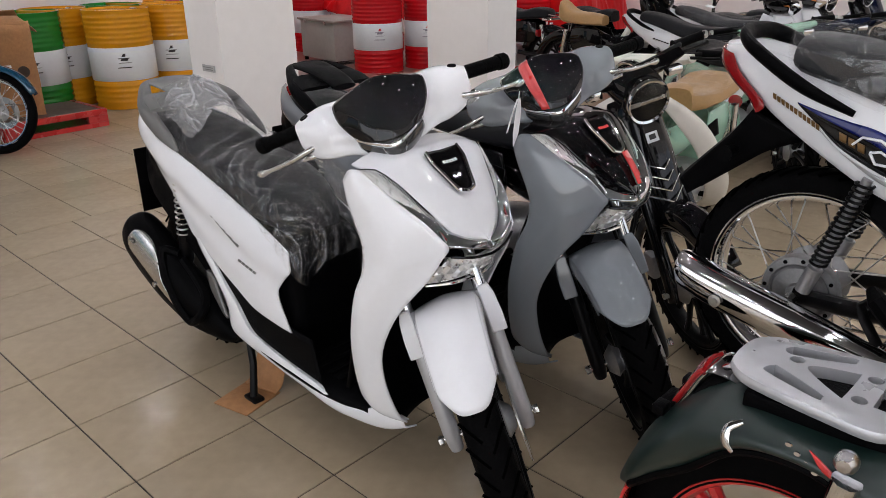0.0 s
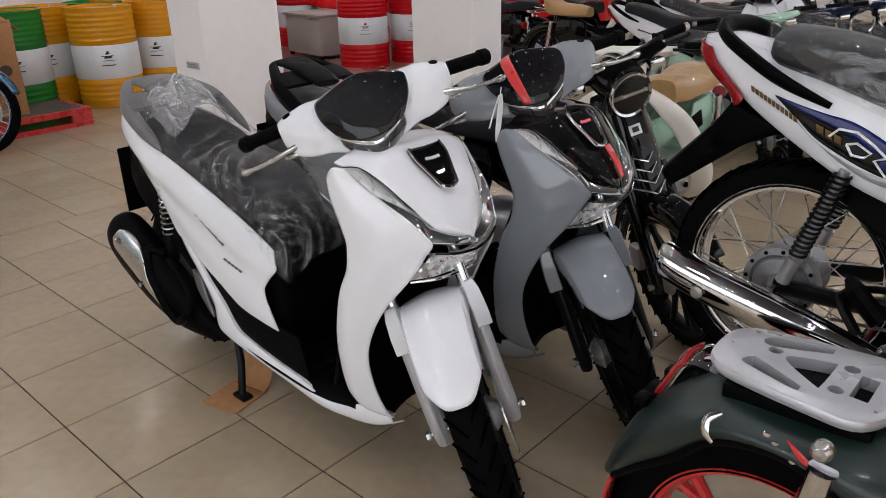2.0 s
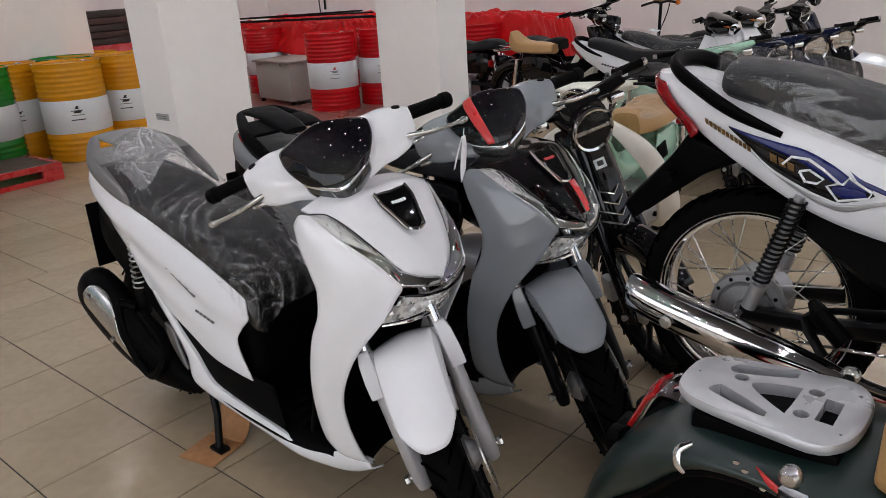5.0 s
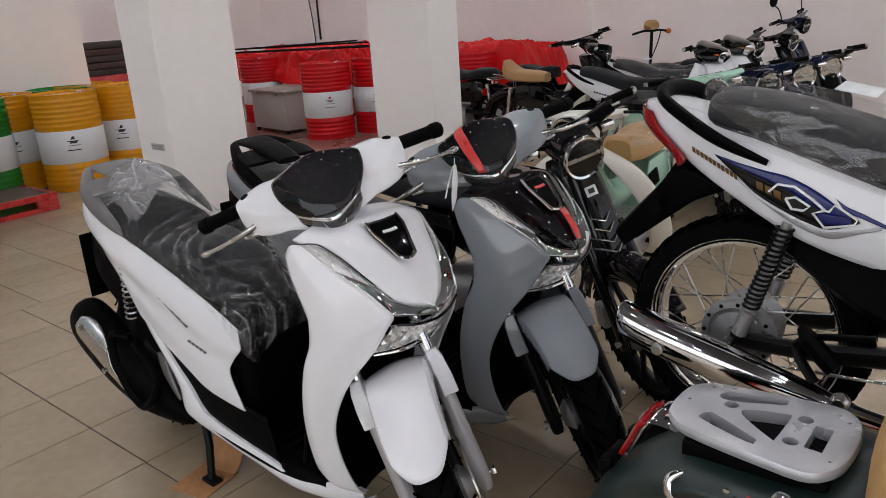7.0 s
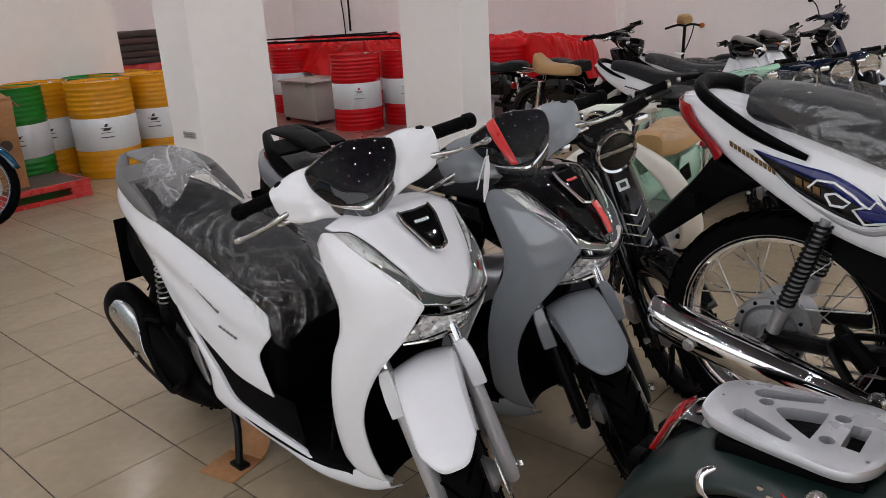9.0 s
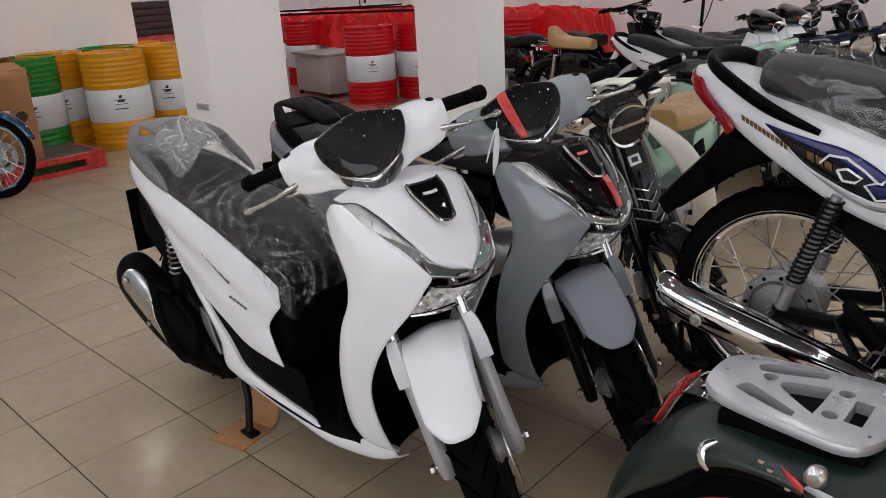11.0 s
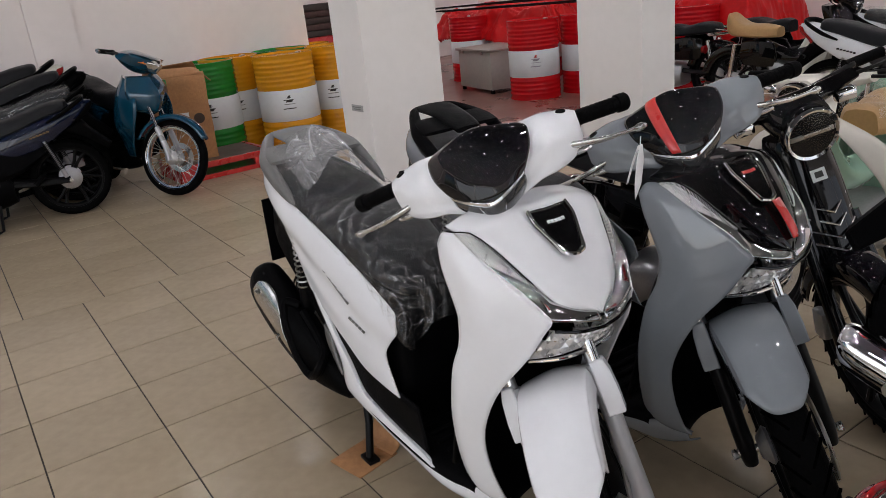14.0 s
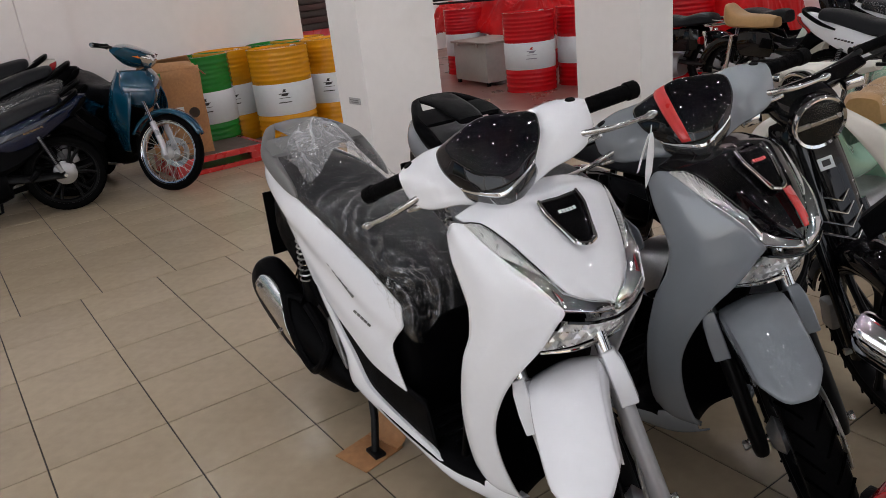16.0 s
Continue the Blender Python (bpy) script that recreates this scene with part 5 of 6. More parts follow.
    P("lower_body", loft([[(x, -w, z0), (x, -w, (z0 + z1) / 2), (x, -w * .8, z1), (x, w * .8, z1), (x, w, (z0 + z1) / 2), (x, w, z0)] for x, w, z0, z1 in ((0.12, .08, .50, .60), (0.3, .115, .40, .60), (0.48, .12, .36, .62), (0.62, .09, .40, .60), (0.8, .07, .50, .66), (0.95, .06, .62, .80))], 18, 18), lower)
    P("engine", loft([[(x, -w, z0), (x, -w, z1), (x, w, z1), (x, w, z0)] for x, w, z0, z1 in ((0.38, .10, .20, .38), (0.5, .12, .17, .38), (0.62, .11, .18, .36), (0.72, .07, .24, .37), (0.88, .06, .28, .38))], 14, 16), engine_mat or M_ALU)
    # muffler and pipe on the right
    mm = muffler_mat or M_CHROME
    mf = P("muffler", loft([[(x, y - a * .9, z), (x, y - a * .7, z + a * .7), (x, y, z + a), (x, y + a * .7, z + a * .7), (x, y + a * .9, z), (x, y + a * .6, z - a * .8), (x, y, z - a), (x, y - a * .6, z - a * .8)] for x, y, z, a in ((-0.255, -.16, .315, .028), (-0.245, -.16, .312, .046), (-0.15, -.162, .285, .050), (0.05, -.165, .245, .047), (0.2, -.165, .218, .036), (0.3, -.16, .20, .024), (0.45, -.14, .18, .019), (0.6, -.10, .17, .017))], 30, 24), mm, lab="chrome muffler" if mm is M_CHROME else "black muffler")
    for x, z in ((-0.14, .272), (0.215, .215)):
        P("muffler_bolt", lathe([(0, 0), (.015, 0), (.015, .004), (.009, .005), (.009, .010), (0, .010)], 12, "y", m=Matrix.Translation((x, -.210 + (.03 if x > 0 else 0), z)) @ Matrix.Diagonal((1, -1, 1, 1))), M_STEEL, mf)
    P("muffler_stay", tube([(0.2, -.15, .25), (0.15, -.12, .33), (0.3, -.1, .36)], .012, 8, 8, flat=.5), M_DARKSTEEL, mf)
    # front end
    for s in (1, -1):
        P("fork_leg", moved(tube([(1.235, s * .075, .26), (1.215, s * .075, .34), (1.14, s * .075, .50)], [.018, .022, .022], 12), st), M_SILVER)
        P("fork_tube", moved(tube([(1.15, s * .075, .48), (1.05, s * .075, .70)], .014, 10), st), M_CHROME)
        R = [[V(0.90, s * .10, .90), V(0.97, s * .13, .88), V(1.03, s * .09, .85)], [V(0.86, s * .17, .76), V(0.95, s * .20, .74), V(1.09, s * .14, .68)], [V(0.78, s * .19, .56), V(0.87, s * .215, .55), V(1.03, s * .16, .52)], [V(0.74, s * .14, .42), V(0.81, s * .165, .40), V(0.92, s * .14, .38)], [V(0.72, s * .11, .32), V(0.77, s * .13, .29), V(0.84, s * .11, .28)]]
        P("leg_shield", sheet(R, 10, 22), front_paint, thick=0.006)
    P("front_cowl", sheet([[V(0.98, -.12, .89), V(1.08, 0, .88), V(0.98, .12, .89)], [V(1.03, -.17, .77), V(1.16, 0, .75), V(1.03, .17, .77)], [V(1.02, -.13, .65), V(1.13, 0, .63), V(1.02, .13, .65)], [V(1.0, -.02, .60), V(1.04, 0, .59), V(1.0, .02, .60)]], 12, 16), front_paint, thick=0.006)
    rows = []
    for k in range(8):
        a = radians(155 - k * 128 / 7)
        f = k / 7
        hw = 0.068 * (1 - 0.6 * f * f)
        c, s = math.cos(a), math.sin(a)
        rows.append([V(1.23 + .285 * c, -hw, .28 + .285 * s), V(1.23 + .315 * c, -hw * .85, .28 + .315 * s), V(1.23 + .325 * c, 0, .28 + .325 * s), V(1.23 + .315 * c, hw * .85, .28 + .315 * s), V(1.23 + .285 * c, hw, .28 + .285 * s)])
    P("front_fender", moved(sheet(rows, 12, 20), st), front_paint, thick=0.004)
    P("handlebar_cover", moved(loft([[(x0, y, z), (x0 + .02, y, z + h), (x0 + .1, y, z + h * .8), (x0 + d, y, z), (x0 + d * .6, y, z - h), (x0 + .02, y, z - h * .8)] for y, x0, z, h, d in ((-.22, .92, .99, .022, .06), (-.14, .90, .985, .055, .16), (0, .88, .975, .085, .25), (.14, .90, .985, .055, .16), (.22, .92, .99, .022, .06))], 18, 20), st), head_mat or front_paint)
    hl = P("head_lamp", moved(sheet([[V(1.06, -.11, .99), V(1.135, 0, .985), V(1.06, .11, .99)], [V(1.08, -.09, .945), V(1.15, 0, .935), V(1.08, .09, .945)], [V(1.06, -.045, .895), V(1.10, 0, .885), V(1.06, .045, .895)]], 12, 8), st), M_CHROME, lab="clear head lamp", thick=0.006)
    for s in (1, -1):
        P("signal_lens", moved(sheet([[V(1.00, s * .15, 1.0), V(1.06, s * .12, .99)], [V(1.03, s * .15, .965), V(1.085, s * .10, .945)]], 4, 4), st), M_ORANGE, hl, "orange signal lens", thick=0.006)
    handlebars(P, ob, st, 0.93, 1.0, 0.34, 0.05, 0.02)
    if stand:
        P("side_stand", tube([(0.5, .11, .22), (0.52, .20, .02), (0.56, .205, .008)], .011, 8), M_DARKSTEEL)
    return ob



# white and blue underbone, lifted on a steel display stand
LIFT = 0.352
rsx = underbone(pose(1.15, -3.355, LIFT, 0, 0, -90), "white underbone motorcycle with blue decals, film-covered seat", M_WHITE, front_paint=M_WHITE, decal=True, wrapped=True, stand=False)
stand = thing("display_stand", pose(1.15, -3.355, 0, 0, 0, -90), "black steel stand lifting a motorcycle off the floor", "stand")
for s in (1, -1):
    part("runner", block(-0.12, 1.40, s * 0.07 - 0.02, s * 0.07 + 0.02, LIFT - 0.035, LIFT - 0.001, bevel=0.003), M_DARKSTEEL, stand)
part("wheel_tray", block(-0.06, 0.06, -0.05, 0.05, LIFT - 0.008, LIFT, bevel=0.002), M_DARKSTEEL, stand)
part("wheel_tray", block(1.17, 1.29, -0.05, 0.05, LIFT - 0.008, LIFT, bevel=0.002), M_DARKSTEEL, stand)
for x in (0.25, 1.3):
    for s in (1, -1):
        part("leg", tube([(x, s * .07, LIFT - 0.03), (x, s * .11, 0.0)], .018, 10), M_DARKSTEEL, stand)

underbone(pose(5.35, -0.66, 0, 0, 0, -84), "white underbone motorcycle with a long black seat", M_WHITE, script=M_DARKSTEEL, wheel_style=5, rim_mat=M_DARKSTEEL, muffler_mat=M_BLACK, head_mat=M_GLOSSBLACK)
wave = underbone(pose(0.80, 3.58, 0, 0, 0, -76) @ Matrix.Diagonal((1.05, 1.05, 1.08, 1)), "metallic blue underbone motorcycle with wire wheels", M_BLUE, front_paint=M_BLUE, rim_mat=M_CHROME, turn=30, engine_mat=M_BLACK)
for x, y, a, k, mt, wr, lb in ((0.36, 2.50, 172, 1.0, M_NAVY, False, "dark blue underbone motorcycle with alloy wheels and orange script"), (0.46, 2.96, 171, 1.04, M_BLACK, True, "black underbone motorcycle with a film-wrapped seat"),
                               (0.46, 3.36, 171, 1.18, M_BLACK, False, "black tall underbone motorcycle in a row of parked ones"), (0.34, 3.74, 171, 1.25, M_CREAM, False, "beige underbone motorcycle with a red tail lamp by the wall")):
    ob = underbone(pose(x, y, 0.0, 0, 0, a) @ Matrix.Diagonal((k, k, k, 1)), lb, mt, front_paint=mt, wheel_style=6, rim_mat=M_DARKSTEEL, muffler_mat=M_BLACK, wrapped=wr, engine_mat=M_BLACK, script=M_GOLD if mt is M_NAVY else None, tail_mat=None if mt is M_CREAM else M_BLACK)
underbone(pose(6.05, -0.62, 0, 0, 0, -84), "white motorcycle with film over its seat", M_WHITE, wheel_style=5, rim_mat=M_DARKSTEEL, muffler_mat=M_BLACK, wrapped=True, head_mat=M_GLOSSBLACK)


# ---- step-through motorcycles with a round head lamp ----
def cub(m, label, paint, shield=None, seat_mat=None, turn=0, chevrons=False, lamp_z=0.0, wrap=False, nacelle=None, mirrors=False, cells=False, wide=1.0, saddle=False):
    ob = thing("motorcycle", m, label, "motorcycle", "round-lamp motorcycles")
    P = lambda nm, bm, mt, par=ob, lab="", **kw: part(nm, bm, mt, par, lab, **kw)  # noqa: E731
    shield = shield or paint
    nacelle = nacelle or paint
    st = steer((0.92, 0, 0.80), turn)
    wheel(ob, (0, 0, 0.285), 0.285, 0.085, 0.224, 8, M_DARKSTEEL, 0.0, 0.075, 36)
    wheel(ob, (1.24, 0, 0.282), 0.282, 0.08, 0.224, 8, M_DARKSTEEL, -0.115, 0.05, 36, turn=st)
    # fork with cover
    for s in (1, -1):
        P("fork_leg", moved(tube([(1.245, s * .082, .25), (1.225, s * .082, .33), (1.155, s * .08, .49), (1.07, s * .072, .66)], [.02, .024, .022, .024], 12, 10), st), M_GLOSSBLACK)
        P("axle_nut", moved(tube([(1.24, s * .10, .282), (1.24, s * .118, .282)], .012, 6), st), M_STEEL)
    P("brake_caliper", moved(block(1.10, 1.16, -.105, -.07, .30, .40, bevel=.012), st), M_ALU)
    P("fork_cover", moved(loft([[(x - .06, -w, z), (x, -w * 1.02, z), (x + .045, -w * .6, z), (x + .055, 0, z), (x + .045, w * .6, z), (x, w * 1.02, z), (x - .06, w, z)] for x, w, z in ((1.11, .075, .55), (1.07, .082, .65), (1.02, .085, .76), (0.975, .08, .86), (0.955, .07, .90))], 18, 22), st), nacelle)
    if chevrons:
        for k in range(4):
            x, z = 1.166 - .017 * k, .605 + .036 * k
            P("chevron", moved(tube([(x - .05, -.066, z + .012), (x + .004, 0, z - .012), (x - .05, .066, z + .012)], .0032, 6, 0, flat=1.3), st), M_CHROME, lab="silver chevron")
        bd = P("badge", moved(block(-.003, .003, -.022, .022, -.018, .018, m=pose(1.056, 0, .80, 0, -24, 0)), st), M_BAND, lab="square white badge")
        P("badge_mark", moved(block(-.004, .0045, -.012, .012, -.008, .010, m=pose(1.056, 0, .80, 0, -24, 0)), st), M_INK, bd)
    rows = []
    for k in range(8):
        a = radians(165 - k * 125 / 7)
        f = k / 7
        hw = 0.062 * (1 - 0.35 * f * f)
        c, s = math.cos(a), math.sin(a)
        rows.append([V(1.24 + .25 * c, -hw, .282 + .25 * s), V(1.24 + .305 * c, -hw * .9, .282 + .305 * s), V(1.24 + .322 * c, 0, .282 + .322 * s), V(1.24 + .305 * c, hw * .9, .282 + .305 * s), V(1.24 + .25 * c, hw, .282 + .25 * s)])
    P("front_fender", moved(sheet(rows, 14, 20), st), nacelle, thick=0.004)
    # head lamp and nacelle
    z0 = 0.93 + lamp_z
    tilt = pose(1.03, 0, z0, 0, 8, 0)
    hl = P("head_lamp", moved(lathe([(.0, -.06), (.05, -.06), (.075, -.03), (.082, 0.0), (.083, .016), (.074, .022), (.07, .014), (.0, .008)], 36, "x", m=tilt), st), M_GLOSSBLACK)
    P("lamp_ring", moved(lathe([(.068, .014), (.078, .010), (.081, .020), (.077, .030), (.069, .026)], 40, "x", m=tilt, closed=True), st), M_CHROME, hl)
    P("reflector", moved(lathe([(.0, .010), (.03, .011), (.069, .018)], 28, "x", m=tilt), st), M_CHROME if cells else M_BLACK, hl)
    P("lamp_bar", moved(block(.014, .024, -.066, .066, -.007, .007, bevel=.003, m=tilt), st), M_STEEL, hl)
    for s in (1, -1):
        P("lamp_cell", moved(lathe([(0, .010), (.011, .013), (.012, .016), (0, .018)], 16, "x", m=tilt @ Matrix.Translation((0, s * .020, .026))), st), M_CHROME, hl)
    P("lamp_glass", moved(lathe([(.0, .044), (.03, .042), (.055, .035), (.072, .026)], 32, "x", m=tilt), st), M_CLEAR, hl, "clear lamp glass", thick=0.002)
    P("nacelle", moved(loft([[(x, -w, z), (x, -w * .8, z + h), (x, 0, z + h * 1.15), (x, w * .8, z + h), (x, w, z), (x, 0, z - h)] for x, w, z, h in ((0.87, .05, z0 + .045, .02), (0.92, .085, z0 + .03, .05), (0.98, .085, z0 + .01, .07), (1.03, .075, z0, .072))], 14, 22), st), nacelle)
    P("bar_cover", moved(loft([[(x - .035, y, z), (x, y, z + h), (x + .035, y, z), (x, y, z - h)] for y, x, z, h in ((-.22, .905, z0 + .075, .018), (-.12, .93, z0 + .065, .03), (0, .945, z0 + .055, .042), (.12, .93, z0 + .065, .03), (.22, .905, z0 + .075, .018))], 18, 18), st), nacelle)
    for s in (1, -1):
        sg = P("signal_lamp", moved(block(.95, .985, s * .155 - .03, s * .155 + .03, z0 + .028, z0 + .06, bevel=.009), st), M_CHROME, lab="clear signal lamp in chrome")
    handlebars(P, ob, st, 0.92, z0 + .07, 0.35, 0.07, 0.02)
    if mirrors:
        for s in (1, -1):
            mr = P("mirror", moved(lathe([(0, -.012), (.045, -.010), (.055, 0), (.052, .004), (0, .003)], 24, "x", m=pose(.86, s * .33, z0 + .30, 0, 0, s * 15)), st), M_BLACK)
            P("mirror_stalk", moved(tube([(.90, s * .22, z0 + .09), (.88, s * .25, z0 + .2), (.865, s * .32, z0 + .26)], .006, 6, 10), st), M_DARKSTEEL, mr)
    # leg shield, spine, engine
    for s in (1, -1):
        R = [[V(0.90, s * .05, .80), V(0.95, s * .07, .79), V(0.985, s * .06, .78)], [V(0.84, s * .15, .70), V(0.90, s * .175, .69), V(0.96, s * .12, .68)], [V(0.78, s * .20, .56), V(0.84, s * .225, .56), V(0.91, s * .17, .56)], [V(0.70, s * .22, .42), V(0.77, s * .24, .42), V(0.86, s * .19, .43)], [V(0.64, s * .20, .31), V(0.70, s * .215, .30), V(0.78, s * .175, .32)], [V(0.62, s * .15, .25), V(0.66, s * .155, .24), V(0.70, s * .13, .26)]]
        P("leg_shield", sheet([[V(v.x, v.y * wide, v.z) for v in r] for r in R], 10, 26), shield, thick=0.006)
        P("side_cover", sheet([[V(0.12, s * .11, .64), V(0.25, s * .135, .66), V(0.42, s * .12, .64)], [V(0.10, s * .125, .54), V(0.26, s * .15, .55), V(0.46, s * .13, .53)], [V(0.14, s * .115, .44), V(0.28, s * .13, .43), V(0.42, s * .115, .43)]], 12, 12), paint, thick=0.006)
        P("side_vent", sheet([[V(0.36, s * .142, .60), V(0.45, s * .135, .58)], [V(0.33, s * .148, .52), V(0.44, s * .136, .50)]], 6, 6), M_BLACK, thick=0.006)
        top, bot = V(0.06, s * .12, .62), V(0, s * .11, .30)
        sh = P("rear_shock", tube([bot, top], [.020, .020], 12), M_CHROME)
        P("swing_arm", tube([(0, s * .09, .285), (0.4, s * .08, .33)], .018, 8, flat=1.5), M_DARKSTEEL)
        P("foot_peg", tube([(0.5, s * .1, .25), (0.5, s * .27, .25)], .014, 8), M_RUBBER)
    P("spine", loft([[(x, -w, z), (x, 0, z + h), (x, w, z), (x, 0, z - h)] for x, w, z, h in ((0.3, .09, .58, .08), (0.5, .07, .50, .08), (0.7, .06, .54, .07), (0.9, .055, .74, .07))], 14, 16), paint)
    P("engine", loft([[(x, -w, z0_), (x, -w, z1_), (x, w, z1_), (x, w, z0_)] for x, w, z0_, z1_ in ((0.34, .10, .19, .36), (0.48, .12, .16, .37), (0.6, .10, .18, .35), (0.8, .06, .26, .36))], 12, 16), M_ALU)
    rows = []
    for k in range(8):
        a = radians(15 + k * 150 / 7)
        c, s = math.cos(a), math.sin(a)
        hw = .07
        rows.append([V(.24 * c, -hw, .285 + .24 * s), V(.315 * c, -hw * .9, .285 + .315 * s), V(.33 * c, 0, .285 + .33 * s), V(.315 * c, hw * .9, .285 + .315 * s), V(.24 * c, hw, .285 + .24 * s)])
    P("rear_fender", sheet(rows, 12, 18), paint, thick=0.005)
    S = []
    for x, w, z0_, z1_ in ((-0.06, .05, .80, .855), (-0.03, .10, .74, .880), (0.03, .125, .70, .83), (0.12, .13, .69, .785), (0.30, .12, .68, .77), (0.42, .07, .68, .75)) if saddle else ((-0.02, .06, .70, .73), (0.02, .11, .69, .765), (0.16, .13, .68, .775), (0.32, .13, .67, .745), (0.46, .11, .66, .765), (0.54, .07, .66, .75)):
        S.append([(x, -w, z0_), (x, -w * 1.03, (z0_ + z1_) / 2), (x, -w * .8, z1_), (x, 0, z1_ + .01), (x, w * .8, z1_), (x, w * 1.03, (z0_ + z1_) / 2), (x, w, z0_), (x, 0, z0_ - .01)])
    P("seat", loft(S, 22, 24), seat_mat or M_SEAT)
    P("rear_rack", tube([(0.0, -.08, .72), (-0.2, -.085, .70), (-0.28, 0, .70), (-0.2, .085, .70), (0.0, .08, .72)], .008, 8, 20), M_CHROME)
    P("tail_lamp", lathe([(0, -.03), (.035, -.03), (.04, 0), (0, .0)], 16, "x", m=Matrix.Translation((-.31, 0, .56))), M_REDLENS)
    P("muffler", tube([(0.55, -.10, .19), (0.3, -.14, .20), (0.2, -.15, .22), (-0.2, -.155, .26)], [.016, .02, .038, .036], 14, 14), M_CHROME)
    P("side_stand", tube([(0.45, .1, .2), (0.47, .18, .01)], .011, 8), M_DARKSTEEL)
    if wrap:
        S2 = [[V(q[0], q[1] * 1.12, q[2] + .02) for q in r[1:6]] for r in S]
        bm = sheet(S2, 40, 40)
        for v in bm.verts:
            v.co += noise.noise_vector(v.co * 9) * .014 + V(0, 0, abs(noise.noise(v.co * 22)) * .012)
        P("seat_cover", bm, M_FILM2, lab="clear film cover", sharp=180)
    return ob


cub(pose(1.74, -1.60, 0, 0, 0, -90), "gloss black step-through motorcycle with chrome round head lamp", M_GLOSSBLACK, turn=-33, chevrons=True)
cub(pose(3.29, -2.16, 0, 0, 0, 184), "mint green step-through motorcycle with cream leg shields and tan seat", M_MINT, M_CREAM, M_TAN, turn=-10, wrap=True, nacelle=M_CREAM, lamp_z=-.06, wide=1.5)
cub(pose(4.53, -1.43, 0, 0, 0, -125), "mint green step-through motorcycle with white leg shields", M_MINT, M_WHITE, M_SEAT, turn=-15, lamp_z=-.07, cells=True)
cub(pose(4.92, -1.61, 0, 0, 0, -125), "navy blue step-through motorcycle with white leg shields", M_NAVY, M_WHITE, turn=-15, lamp_z=-.07, cells=True)
cub(pose(5.42, -1.69, 0, 0, 0, -125), "navy blue step-through motorcycle with a round chrome head lamp", M_NAVY, M_WHITE, turn=-15, lamp_z=-.07, cells=True)
cub(pose(5.9, -1.74, 0, 0, 0, -125), "black and white step-through motorcycle with chrome head lamp", M_GLOSSBLACK, M_WHITE, turn=-15, lamp_z=-.07, cells=True)
cub(pose(5.85, 0.55, 0, 0, 0, -85), "black step-through motorcycle with a tan seat and chrome rack", M_GLOSSBLACK, M_CREAM, M_TAN, turn=10, saddle=True)
cub(pose(6.5, 0.9, 0, 0, 0, -95), "black step-through motorcycle beside red cloth", M_GLOSSBLACK, M_CREAM, M_SEAT, turn=-25, lamp_z=.05)
cub(pose(7.55, -0.75, 0, 0, 0, -80), "navy blue scooter-like motorcycle with round mirrors", M_NAVY, M_NAVY, turn=-20, lamp_z=.12, mirrors=True)
cub(pose(6.15, 0.95, 0, 0, 0, 100), "black step-through motorcycle parked before red cloth", M_GLOSSBLACK, M_BLACK, turn=15)
cub(pose(6.55, -0.62, 0, 0, 0, -82), "black step-through motorcycle with white leg shields in the back row", M_GLOSSBLACK, M_WHITE, turn=-25, lamp_z=-.02, nacelle=M_GLOSSBLACK, wide=1.2)
cub(pose(7.05, -0.78, 0, 0, 0, -82), "black step-through motorcycle with white leg shields in the back row", M_GLOSSBLACK, M_WHITE, turn=-25, lamp_z=.0, nacelle=M_GLOSSBLACK, wide=1.2)


